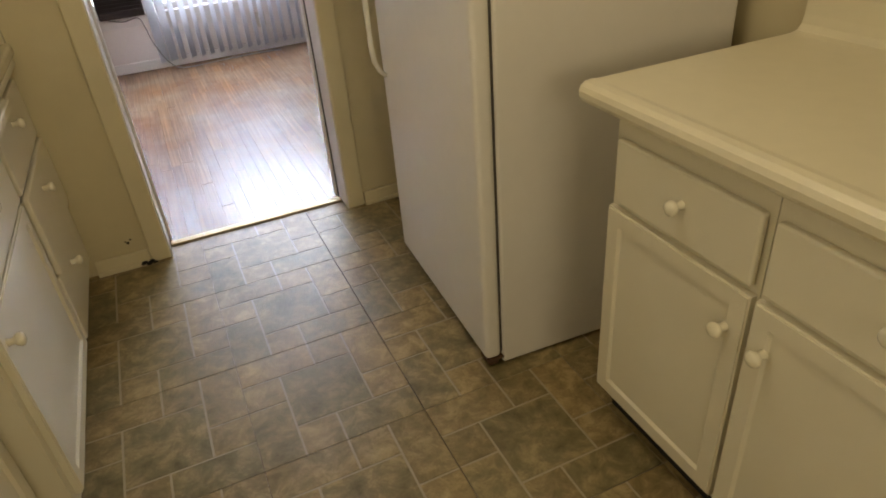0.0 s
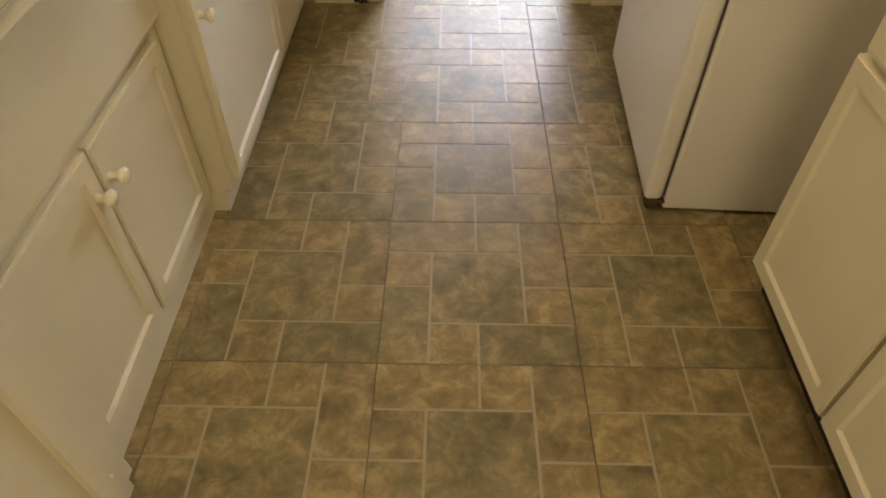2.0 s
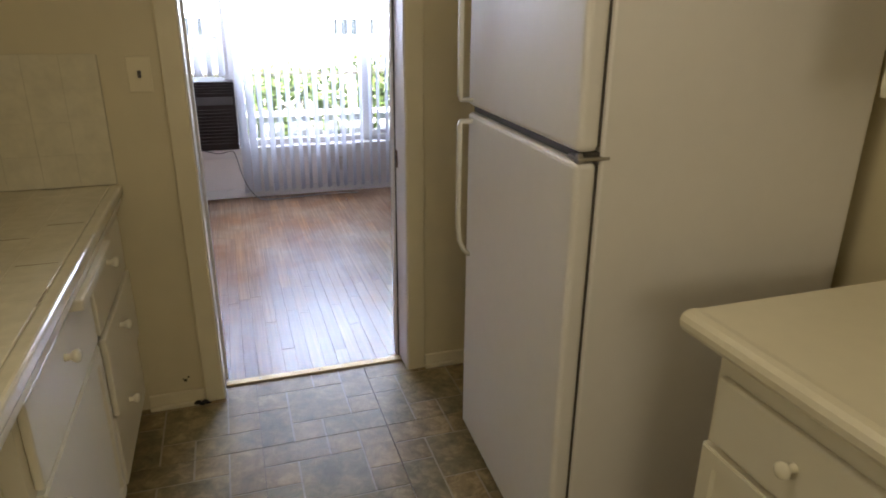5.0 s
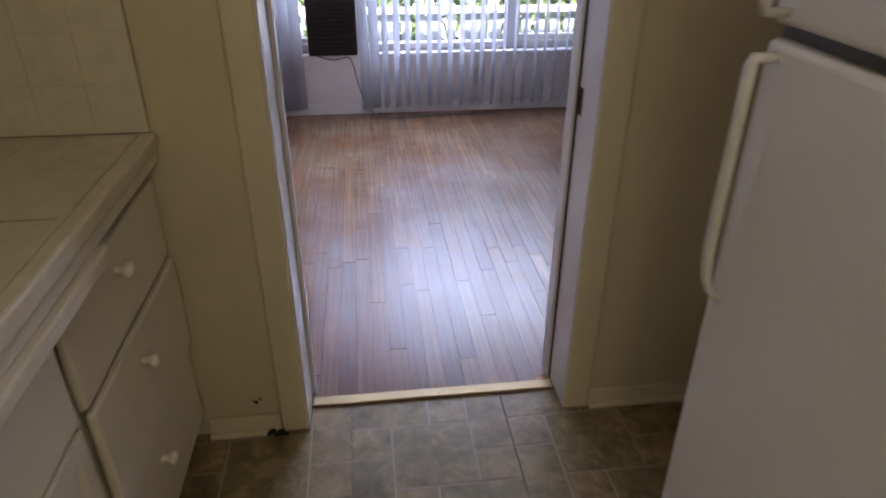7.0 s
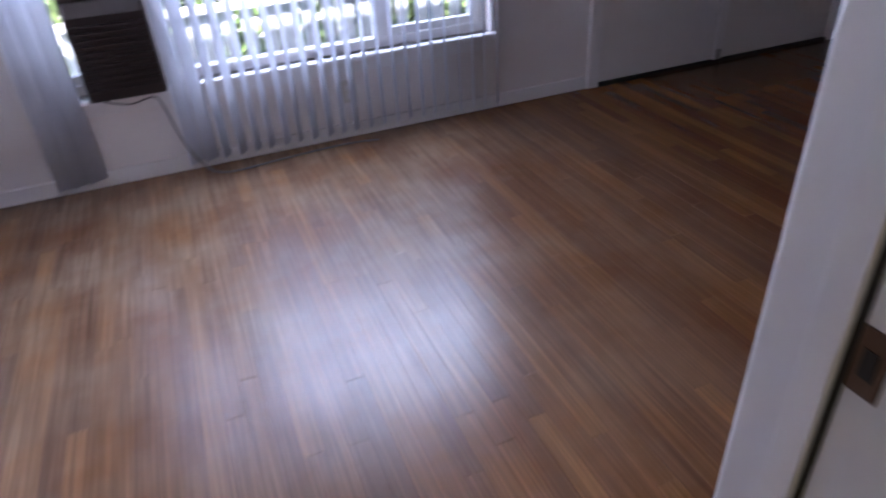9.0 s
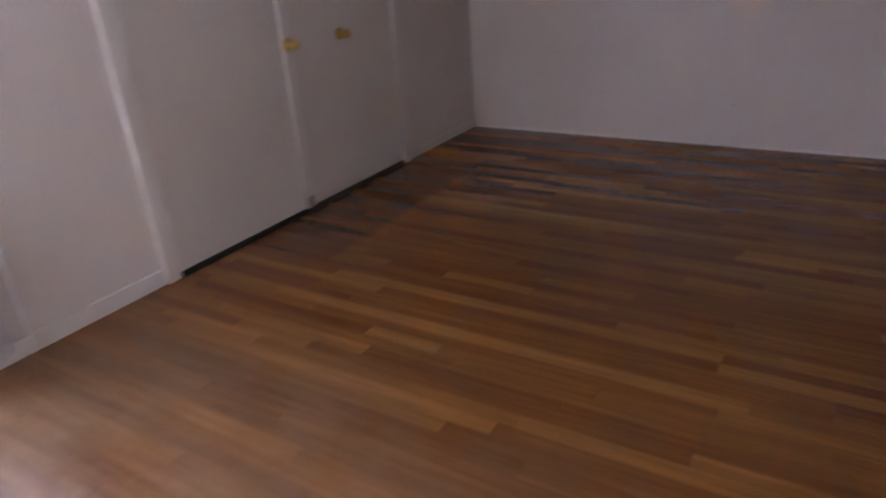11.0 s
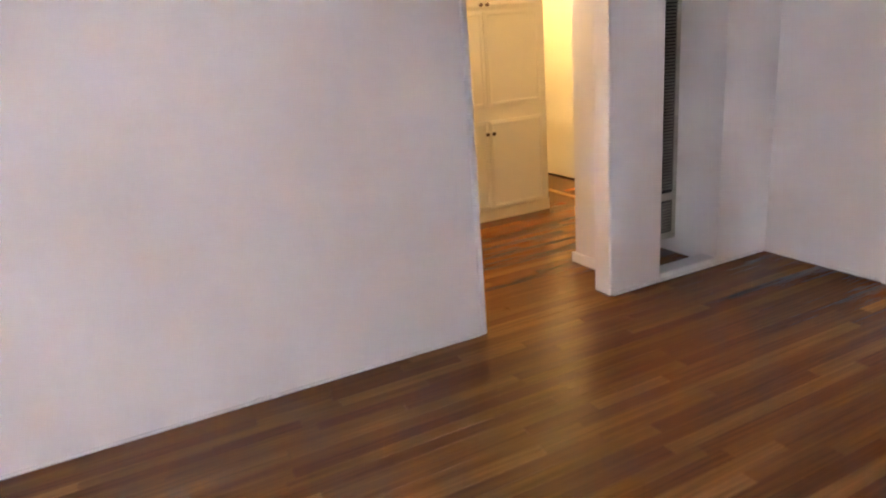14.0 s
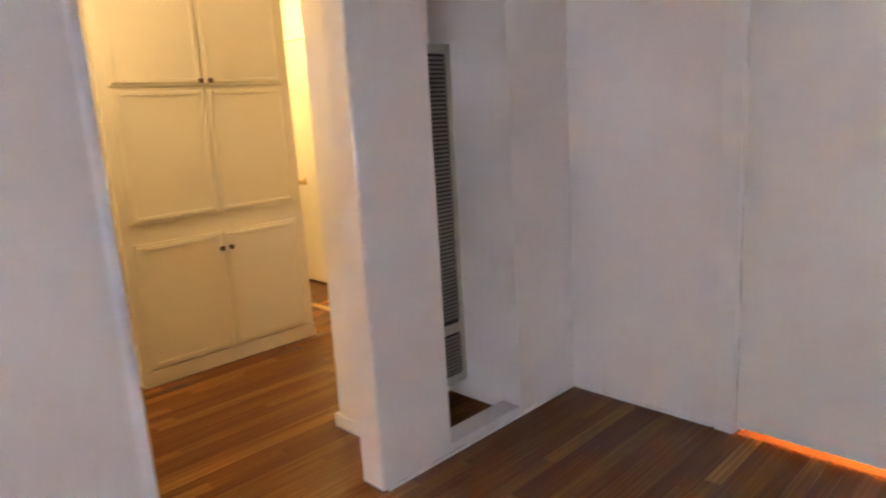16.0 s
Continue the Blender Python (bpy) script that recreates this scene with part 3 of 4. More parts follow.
def outlet(name, at, axis, label, face):
    """A duplex receptacle plate standing proud of a wall. axis: way it faces."""
    ob = thing(name, at, label, "outlet")
    x, y, z = at
    for nm, w, h, dz, dep, mat_ in (("plate", 0.036, 0.058, 0, 0.006, face), ("receptacle", 0.016, 0.014, 0.021, 0.009, M_TRIM), ("receptacle", 0.016, 0.014, -0.021, 0.009, M_TRIM), ("screw", 0.003, 0.003, 0, 0.008, M_STEEL)):
        zz = z + dz
        d = (x - dep, x - 0.0005, y - w, y + w, zz - h, zz + h) if axis == "x" else (x - w, x + w, y - dep, y - 0.0005, zz - h, zz + h)
        p_ = part(nm, boxed(d, bevel=0.002), mat_, ob)
        if nm == "receptacle":
            for s in (-0.006, 0.006):
                e = (x - dep - 0.001, x - dep + 0.002, y + s - 0.0012, y + s + 0.0012, zz - 0.005, zz + 0.005) if axis == "x" else (x + s - 0.0012, x + s + 0.0012, y - dep - 0.001, y - dep + 0.002, zz - 0.005, zz + 0.005)
                part("slot", boxed(e), M_DARK, p_)
    return ob


outlet("wall_outlet", (EX, 1.12, 0.295), "x", "off-white duplex outlet painted over on the long wall", M_LWALL)
outlet("wall_outlet", (0.90, NY, 0.24), "y", "ivory duplex outlet under the window", M_PLATE)

# ---- double doors beside the window ----
dd = thing("door_1", (3.3, NY, 0), "pair of flush white painted doors with brass knobs, closed", "door", kind="structure")
for xa, xb in ((2.32, 2.395), (4.205, 4.28)):
    part("casing", boxed((xa, xb, NY - 0.03, NY - 0.002, 0, 2.12), bevel=0.005), M_TRIM, dd)
part("casing", boxed((2.395, 4.205, NY - 0.03, NY - 0.002, 2.05, 2.12), bevel=0.005), M_TRIM, dd)
leaf_l = part("leaf", boxed((2.402, 3.245, NY - 0.014, NY + 0.026, 0.024, 2.045), bevel=0.003), M_DOOR, dd)
leaf_r = part("leaf", boxed((3.318, 4.198, NY - 0.014, NY + 0.026, 0.024, 2.045), bevel=0.003), M_DOOR, dd)
part("post", boxed((3.25, 3.313, NY - 0.022, NY + 0.05, 0.01, 2.048), bevel=0.004), M_TRIM, dd)
part("post_foot", boxed((3.262, 3.302, NY - 0.027, NY - 0.022, 0.022, 0.085), bevel=0.002), M_STEEL, dd, "bare metal foot of the post")
# near-black box stands in for the shade under the door leaves
part("sill_shade", boxed((2.402, 4.198, NY - 0.03, NY + 0.16, 0.0, 0.02)), M_DARK, dd)
for leaf, kx in ((leaf_l, 3.278), (leaf_r, 3.70)):
    knob = part("knob", lathe((0, -1, 0), (kx, NY - 0.022 if leaf is leaf_l else NY - 0.014, 0.885), [(0, 0.034), (0.004, 0.034), (0.008, 0.026), (0.012, 0.012), (0.034, 0.011), (0.042, 0.022), (0.052, 0.0265), (0.062, 0.024), (0.068, 0.012), (0.069, 0.003)], 24), M_BRASS, leaf, "polished brass knob", True)
part("deadbolt", lathe((0, -1, 0), (3.278, NY - 0.022, 1.12), [(0, 0.028), (0.006, 0.028), (0.012, 0.022), (0.02, 0.02), (0.022, 0.008)], 20), M_BRASS, leaf_l, "brass deadbolt rose", True)
for hz in (0.28, 1.05, 1.75):
    for hx in (2.398, 4.2):
        hb = bmesh.new()
        cyl(hb, (hx, NY - 0.026, hz - 0.045), (hx, NY - 0.026, hz + 0.045), 0.007, seg=10)
        part("hinge", hb, M_TRIM, dd)
card = thing("notice_card", (3.71, NY, 1.12), "small white printed card stuck on the door over the knob", "card")
part("sheet", boxed((3.655, 3.765, NY - 0.0175, NY - 0.0145, 1.05, 1.2), bevel=0.001), M_NOTE, card)
for zz in (1.135, 1.122):
    part("print_line", boxed((3.67, 3.75, NY - 0.0185, NY - 0.017, zz - 0.002, zz + 0.002)), M_INK, card)

# ---- flush door with a lit gap on the south wall ----
sd = thing("door_2", (4.07, SY, 0), "flush white painted door, closed, with orange light showing under it", "door", kind="structure")
part("leaf", boxed((3.674, 4.464, SY - 0.045, SY - 0.006, 0.024, 2.04), bevel=0.003), M_DOOR, sd)
for xa, xb in ((4.472, 4.545), (3.595, 3.668)):
    part("casing", boxed((xa, xb, SY + 0.002, SY + 0.018, 0, 2.12), bevel=0.005), M_TRIM, sd)
part("casing", boxed((3.668, 4.472, SY + 0.002, SY + 0.018, 2.045, 2.12), bevel=0.005), M_TRIM, sd)
for xa, xb in ((4.452, 4.47), (3.67, 3.688)):
    part("door_stop", boxed((xa, xb, SY - 0.075, SY - 0.046, 0, 2.05)), M_TRIM, sd)
part("door_stop", boxed((3.688, 4.452, SY - 0.075, SY - 0.046, 2.03, 2.05)), M_TRIM, sd)
for hz in (0.30, 1.58):
    hb = bmesh.new()
    cyl(hb, (4.468, SY + 0.006, hz - 0.045), (4.468, SY + 0.006, hz + 0.045), 0.0075, seg=10)
    part("hinge", hb, M_TRIM, sd, "painted-over hinge knuckle")

# dark strip painted for the shadow line where wall meets floor
struct("trim_east_shade", boxed((EX - 0.004, EX - 0.001, -1.548, 2.978, 0.0, 0.009)), M_RUST_SHADE, "dark strip for the shadow line along the foot of the wall", "trim")

# ---- wall heater in the niche ----
heater = thing("wall_heater", (5.6, -3.0, 0.04), "tall beige louvred gas wall heater recessed in the niche", "heater")
hx0, hx1, hy0, hy1 = 5.52, 5.65, -3.08, -2.70
part("case", boxed((hx0 + 0.012, hx1, hy0, hy1, 0.10, 1.58), bevel=0.006), M_BEIGE, heater)
part("dark_core", boxed((hx0 + 0.006, hx0 + 0.0125, hy0 + 0.03, hy1 - 0.03, 0.14, 1.54)), M_VENT, heater)
for d in ((hx0, hx0 + 0.012, hy0, hy0 + 0.03, 0.10, 1.58), (hx0, hx0 + 0.012, hy1 - 0.03, hy1, 0.10, 1.58), (hx0, hx0 + 0.012, hy0 + 0.03, hy1 - 0.03, 0.10, 0.14), (hx0, hx0 + 0.012, hy0 + 0.03, hy1 - 0.03, 1.54, 1.58), (hx0, hx0 + 0.012, hy0 + 0.03, hy1 - 0.03, 0.335, 0.38)):
    part("front_frame", boxed(d, bevel=0.003), M_BEIGE, heater)
slat_me = mesh_of("louvre", boxed((hx0 - 0.002, hx0 + 0.008, hy0 + 0.03, hy1 - 0.03, -0.005, 0.005)), M_SLAT)
zz = 0.155
while zz < 1.535:
    if not 0.325 < zz < 0.39:
        lv = new("louvre", slat_me)
        lv.parent, lv.matrix_parent_inverse = heater, heater.matrix_world.inverted()
        lv.matrix_basis = Matrix.Translation((0, 0, zz))
    zz += 0.018

# ---- hall cupboard ----
hc = thing("hall_cupboard", (7.1, -2.66, 0), "ivory painted built-in hall cupboard with three tiers of paired doors", "cupboard")
cx, cy0, cy1 = 6.92, -3.168, -2.13
part("body", boxed((cx, 7.4, cy0, cy1, 0.0, 2.44)), M_HALLCAB, hc)
part("base_board", boxed((cx - 0.014, cx - 0.0005, cy0, cy1, 0, 0.085), bevel=0.003), M_HALLCAB, hc)
mid = (cy0 + cy1) / 2
for z0, z1, kz in ((0.09, 0.745, 0.655), (0.845, 1.505, None), (1.518, 2.3, 1.54)):
    for a, b, sgn in ((cy0 + 0.05, mid - 0.002, 1), (mid + 0.002, cy1 - 0.05, -1)):
        dr = part("door", boxed((cx - 0.020, cx - 0.001, a, b, z0, z1), bevel=0.003), M_HALLCAB, hc)
        part("moulding", boxed((cx - 0.028, cx - 0.0195, a + 0.012, a + 0.035, z0 + 0.012, z1 - 0.012), (cx - 0.028, cx - 0.0195, b - 0.035, b - 0.012, z0 + 0.012, z1 - 0.012),
            (cx - 0.028, cx - 0.0195, a + 0.035, b - 0.035, z0 + 0.012, z0 + 0.035), (cx - 0.028, cx - 0.0195, a + 0.035, b - 0.035, z1 - 0.035, z1 - 0.012), bevel=0.004), M_HALLCAB, dr)
        if kz:
            ky = mid - sgn * 0.026
            part("knob", lathe((-1, 0, 0), (cx - 0.028, ky, kz), [(0, 0.008), (0.008, 0.007), (0.014, 0.013), (0.022, 0.014), (0.026, 0.009)], 14), M_RUST_SHADE, dr, "dark bronze knob", True)
hd = thing("door_3", (7.9, -3.95, 0), "plain ivory hall door with a brass knob, brightly lit", "door", kind="structure")
part("leaf", boxed((7.51, 8.29, -3.985, -3.945, 0.014, 1.915), bevel=0.003), M_HALLCAB, hd)
part("knob", lathe((0, 1, 0), (8.08, -3.945, 0.83), [(0, 0.03), (0.005, 0.028), (0.01, 0.01), (0.035, 0.01), (0.045, 0.025), (0.06, 0.02), (0.064, 0.005)], 16), M_BRASS, hd, "brass knob", True)
struct("trim_hall_threshold", boxed((6.93, 8.29, -3.56, -3.51, 0.0, 0.008), bevel=0.003), M_GOLD, "pale threshold strip across the hall floor", "trim")

# ---- refrigerator ----
def swept_bar(pts, width, thick):
    """A flat bar bent along points that share one y."""
    bm = bmesh.new()
    rings = []
    for i, p in enumerate(pts):
        a, b = pts[max(i - 1, 0)], pts[min(i + 1, len(pts) - 1)]
        d = Vector((b[0] - a[0], b[2] - a[2])).normalized()
        n = Vector((-d.y, d.x)) * thick / 2
        prof = ((1, -0.5), (1, 0.5), (0.6, 0.5), (-1, 0.35), (-1, -0.35), (0.6, -0.5))
        rings.append([bm.verts.new((p[0] - n.x * u, p[1] + width * v, p[2] - n.y * u)) for u, v in prof])
    for r, q in zip(rings, rings[1:]):
        for k in range(6):
            bm.faces.new((r[k], r[(k + 1) % 6], q[(k + 1) % 6], q[k]))
    bm.faces.new(rings[0])
    bm.faces.new(rings[-1])
    bmesh.ops.recalc_face_normals(bm, faces=bm.faces[:])
    return bm


fr = thing("refrigerator", (1.1, -0.95, 0), "white top-freezer refrigerator with pebbled sides and long white handles", "refrigerator")
fy_a, fy_b = -1.325, -0.568
part("body", boxed((0.742, 1.44, fy_a, fy_b, 0.010, 1.66), bevel=0.008), M_FRIDGE, fr)
for nm, z0, z1 in (("fridge_door", 0.04, 1.181), ("freezer_door", 1.202, 1.655)):
    dr = part(nm, boxed((0.686, 0.735, fy_a - 0.002, fy_b + 0.002, z0, z1), bevel=0.014, seg=4), M_FRIDGE, fr)
    part("gasket", boxed((0.7345, 0.7425, fy_a + 0.008, fy_b - 0.008, z0 + 0.01, z1 - 0.01)), M_GASKET, dr, "grey door gasket")
    hyy = fy_b - 0.04
    if nm == "fridge_door":
        pts = [(0.687, hyy, 0.715), (0.668, hyy, 0.733), (0.652, hyy, 0.765), (0.646, hyy, 0.82), (0.646, hyy, 1.0), (0.646, hyy, 1.145), (0.650, hyy, 1.157), (0.687, hyy, 1.158)]
    else:
        pts = [(0.687, hyy, 1.222), (0.650, hyy, 1.223), (0.646, hyy, 1.236), (0.646, hyy, 1.4), (0.646, hyy, 1.58), (0.66, hyy, 1.625), (0.687, hyy, 1.642)]
    hb = swept_bar(pts, 0.021, 0.013)
    part("handle", hb, M_HANDLE, dr, "curved white plastic handle", True)
part("door_divider", boxed((0.705, 0.742, fy_a + 0.006, fy_b - 0.006, 1.1815, 1.2015)), M_GASKET, fr)
part("middle_hinge", boxed((0.69, 0.765, fy_a - 0.001, fy_a + 0.055, 1.183, 1.192), (0.69, 0.703, fy_a + 0.002, fy_a + 0.02, 1.177, 1.2), bevel=0.003), M_STEEL, fr, "steel centre hinge")
part("kick_grille", boxed((0.715, 0.735, fy_a + 0.02, fy_b - 0.02, 0.012, 0.07), bevel=0.003), M_GASKET, fr)
part("bottom_hinge", boxed((0.69, 0.75, fy_a + 0.002, fy_a + 0.05, 0.026, 0.038), (0.7, 0.73, fy_a + 0.01, fy_a + 0.04, 0.006, 0.027), bevel=0.003), M_RUST_SHADE, fr, "rusty bottom hinge")
for fx in (0.8, 1.38):
    for fy in (fy_a + 0.06, fy_b - 0.06):
        part("foot", lathe((0, 0, 1), (fx, fy, 0.0), [(0, 0.022), (0.012, 0.022), (0.014, 0.01), (0.03, 0.01)], 12), M_GASKET, fr)

pivot = Vector((0.686, fy_a, 0))
fr.matrix_basis = Matrix.Translation(pivot) @ pose(0, 0, 0, 0, 0, -2.6) @ Matrix.Translation(-pivot) @ fr.matrix_basis

# ---- kitchen cupboards ----
def knob_on(parent, at, axis):
    part("knob", lathe(axis, at, [(0, 0.010), (0.003, 0.009), (0.012, 0.0075), (0.018, 0.013), (0.024, 0.0165), (0.03, 0.015), (0.034, 0.009), (0.0355, 0.002)], 18), M_KNOB, parent, "round cream ceramic knob", True)


def front(parent, side, face, y0, y1, z0, z1, knob=None, panel=False, pull=0.0):
    """A drawer front or a panelled door on the plane x = face; side +1 faces +x, -1 faces -x."""
    t = 0.019
    f0, f1 = face + side * (0.0005 + pull), face + side * (t + pull)
    lo, hi = min(f0, f1), max(f0, f1)
    if panel:
        w = 0.055
        bm = boxed((lo, hi, y0, y1, z0, z1))
        bm.faces.ensure_lookup_table()
        main = [f for f in bm.faces if f.normal.x * side > 0.9]
        bmesh.ops.inset_region(bm, faces=main, thickness=w)
        bmesh.ops.inset_region(bm, faces=main, thickness=0.009, depth=-0.007)
        rim = [e for e in bm.edges if all(abs(v.co.y - y0) < 1e-5 or abs(v.co.y - y1) < 1e-5 or abs(v.co.z - z0) < 1e-5 or abs(v.co.z - z1) < 1e-5 for v in e.verts) and all(abs(v.co.x - f1) < 1e-5 for v in e.verts)]
        bmesh.ops.bevel(bm, geom=rim, offset=0.004, segments=2, affect="EDGES")
        ob = part("door", bm, M_CAB, parent)
    else:
        ob = part("drawer_front", boxed((lo, hi, y0, y1, z0, z1), bevel=0.006, seg=3), M_CAB, parent)
        if pull > 0.01:
            part("drawer_box", boxed((face - side * 0.3, face + side * pull, y0 + 0.03, y1 - 0.03, z0 + 0.02, z1 - 0.02)), M_CAB, ob)
    if knob:
        knob_on(ob, (f1, knob[0], knob[1]), (side, 0, 0))
    return ob


def hinge_on(parent, side, face, y, z):
    hb = bmesh.new()
    cyl(hb, (face + side * 0.016, y, z - 0.022), (face + side * 0.016, y, z + 0.022), 0.005, seg=8)
    box(hb, face + side * 0.004, face + side * 0.02, y - 0.018, y - 0.003, z - 0.02, z + 0.02)
    part("hinge", hb, M_CAB, parent, "painted-over butt hinge")


LX, LB = -0.425, KW
unit = thing("drawer_cabinet", (-0.7, -0.39, 0), "cream painted kitchen base cabinet with three drawers, the top one ajar", "cabinet", "base cabinets by the sink")
part("body", boxed((LB, LX, -0.668, KY - 0.003, 0.075, 0.835)), M_CAB, unit)
part("toe_kick", boxed((LB, LX - 0.022, -0.668, KY - 0.003, 0, 0.075)), M_CAB, unit)
front(unit, 1, LX, -0.655, KY - 0.014, 0.605, 0.803, (-0.41, 0.738), pull=0.004)
front(unit, 1, LX, -0.655, KY - 0.014, 0.338, 0.595, (-0.42, 0.527), pull=0.012)
front(unit, 1, LX, -0.655, KY - 0.014, 0.09, 0.33, (-0.426, 0.256))

unit = thing("drawer_and_door_cabinet", (-0.7, -1.07, 0), "cream painted kitchen base cabinet with a drawer over a panelled door", "cabinet", "base cabinets by the sink")
part("body", boxed((LB, LX, -1.345, -0.67, 0.075, 0.835)), M_CAB, unit)
part("toe_kick", boxed((LB, LX - 0.022, -1.345, -0.67, 0, 0.075)), M_CAB, unit)
front(unit, 1, LX, -1.315, -0.682, 0.605, 0.80, (-1.017, 0.735))
door = front(unit, 1, LX, -1.315, -0.682, 0.095, 0.594, (-1.283, 0.54), panel=True)

unit = thing("sink_cabinet", (-0.7, -1.79, 0), "cream painted sink cabinet with an apron over two panelled doors", "cabinet", "base cabinets by the sink")
RX = LX - 0.06
part("body", boxed((LB, RX, -2.125, -1.347, 0.075, 0.835)), M_CAB, unit)
part("toe_kick", boxed((LB, RX - 0.004, -2.125, -1.347, 0, 0.075)), M_CAB, unit)
part("apron", boxed((RX, RX + 0.024, -2.125, -1.347, 0.572, 0.80), bevel=0.008, seg=3), M_CAB, unit)
for y0, y1, ky, hy in ((-1.768, -1.395, -1.742, -1.395), (-2.108, -1.776, -1.804, -2.108)):
    dr = front(unit, 1, RX, y0, y1, 0.1, 0.542, (ky, 0.46), panel=True)
    for hz in (0.17, 0.48):
        hinge_on(dr, 1, RX, hy, hz)

unit = thing("end_cabinet", (-0.7, -2.7, 0), "cream painted kitchen base cabinet beside the sink cabinet", "cabinet", "base cabinets by the sink")
part("body", boxed((LB, LX, -3.2, -2.127, 0.075, 0.835)), M_CAB, unit)
part("toe_kick", boxed((LB, LX - 0.022, -3.2, -2.127, 0, 0.075)), M_CAB, unit)
front(unit, 1, LX, -3.18, -2.185, 0.655, 0.82, (-2.7, 0.75))
dr = front(unit, 1, LX, -2.7, -2.185, 0.09, 0.64, (-2.66, 0.55), panel=True)
hinge_on(dr, 1, LX, -2.185, 0.15)
front(unit, 1, LX, -3.18, -2.71, 0.09, 0.64, (-2.75, 0.55), panel=True)

# worktop by the sink: tiled, with a stepped wooden edge and a sunken basin
wt = thing("tiled_worktop", (-0.7, -1.6, 0.84), "cream tiled kitchen worktop with a stepped painted edge", "worktop")
SK = (-0.90, -0.47, -2.25, -1.45)
part("bed", boxed((LB + 0.002, -0.41, SK[3], KY - 0.003, 0.837, 0.9055), (LB + 0.002, -0.41, -3.2, SK[2], 0.837, 0.9055), (LB + 0.002, SK[0], SK[2], SK[3], 0.837, 0.9055), (SK[1], -0.41, SK[2], SK[3], 0.837, 0.9055)), M_GROUT_W, wt)
part("edge_board", boxed((-0.409, -0.382, -3.2, KY - 0.003, 0.839, 0.868), bevel=0.004), M_CAB, wt)
part("edge_trim", boxed((-0.4117, -0.372, -3.2, KY - 0.003, 0.869, 0.908), bevel=0.01, seg=3), M_TILE, wt, "rounded glazed edge trim")
tile_me = mesh_of("tile", boxed((-0.0538, 0.0538, -0.0538, 0.0538, 0, 0.0063), bevel=0.0005, seg=1), M_TILE)
for i in range(6):
    for j in range(28):
        x, y = -0.466 - 0.1085 * i, KY - 0.06 - 0.1085 * j
        if x - 0.054 < LB or (SK[0] - 0.054 < x < SK[1] + 0.03 and SK[2] - 0.054 < y < SK[3] + 0.054):
            continue
        tl = new("tile", tile_me)
        tl.parent, tl.matrix_parent_inverse = wt, wt.matrix_world.inverted()
        tl.matrix_basis = pose(x, y, 0.9, rng.uniform(-0.2, 0.2), rng.uniform(-0.2, 0.2), 0)
for i, j, across in ((0, 3, 1), (1, 4, 1), (0, 6, 1), (1, 7, 1), (2, 6, 1), (0, 8, 0), (2, 9, 1), (1, 10, 1), (3, 8, 0)):
    # open, dirt-filled joints
    x, y = -0.466 - 0.1085 * i, KY - 0.06 - 0.1085 * j - 0.05425
    part("open_joint", boxed((x - 0.045, x + 0.045, y - 0.0008, y + 0.0008, 0.9, 0.9068)) if across else boxed((x + 0.0534, x + 0.0551, y - 0.04, y + 0.05, 0.9, 0.9068)), M_RUST_SHADE, wt, "dark open tile joint")
sink = thing("sink", (-0.69, -1.85, 0.75), "white porcelain kitchen sink set into the tiled worktop", "sink")
sb = bmesh.new()
x0, x1, y0, y1 = SK
for d in ((x0, x0 + 0.03, y0, y1, 0.72, 0.912), (x1 - 0.03, x1, y0, y1, 0.72, 0.912), (x0 + 0.03, x1 - 0.03, y0, y0 + 0.03, 0.72, 0.912), (x0 + 0.03, x1 - 0.03, y1 - 0.03, y1, 0.72, 0.912), (x0 + 0.03, x1 - 0.03, y0 + 0.03, y1 - 0.03, 0.72, 0.745)):
    box(sb, *d, bevel=0.008, seg=3)
part("basin", sb, M_SINK, sink)
sb = lathe((0, 0, 1), (-0.68, -1.85, 0.745), [(0, 0.045), (0.003, 0.045), (0.004, 0.03), (0.002, 0.005)], 18)
part("drain", sb, M_STEEL, sink)

# tiled splashback on the kitchen's end wall, left of the doorway
spl = thing("tiled_splashback", (-0.7, KY, 0.91), "cream glazed tile splashback with a rounded edge, on the wall over the worktop", "splashback", kind="structure")
part("bed", boxed((KW, -0.385, KY - 0.0105, KY - 0.0005, 0.908, 1.335)), M_GROUT_S, spl)
vt_me = mesh_of("tile", boxed((-0.0538, 0.0538, -0.0057, 0, -0.0538, 0.0538), bevel=0.0006, seg=1), M_TILE)
for i in range(5):
    for j in range(4):
        tl = new("tile", vt_me)
        tl.parent, tl.matrix_parent_inverse = spl, spl.matrix_world.inverted()
        tl.matrix_basis = pose(-0.441 - 0.1085 * i, KY - 0.006, 0.9635 + 0.1075 * j, rng.uniform(-0.5, 0.5), 0, rng.uniform(-0.5, 0.5))

# wall cupboard over the worktop
wc = thing("wall_cupboard", (-0.86, -0.6, 1.345), "cream painted wall cupboard hung over the worktop", "cupboard")
part("body", boxed((KW, -0.69, -1.35, KY - 0.003, 1.345, 2.2)), M_CAB, wc)
for a, b, k in ((-0.71, KY - 0.02, -0.66), (-1.33, -0.72, -0.77)):
    front(wc, 1, -0.69, a, b, 1.365, 2.18, (k, 1.45), panel=True)
part("bottom_rail", boxed((-0.71, -0.671, -1.35, KY - 0.003, 1.335, 1.36), bevel=0.004), M_CAB, wc)

# light switch beside the doorway
sw = thing("light_switch", (-0.265, KY, 1.27), "cream painted-over light switch plate", "switch")
part("plate", boxed((-0.302, -0.228, KY - 0.006, KY - 0.0005, 1.215, 1.33), bevel=0.002), M_TRIM_K, sw)
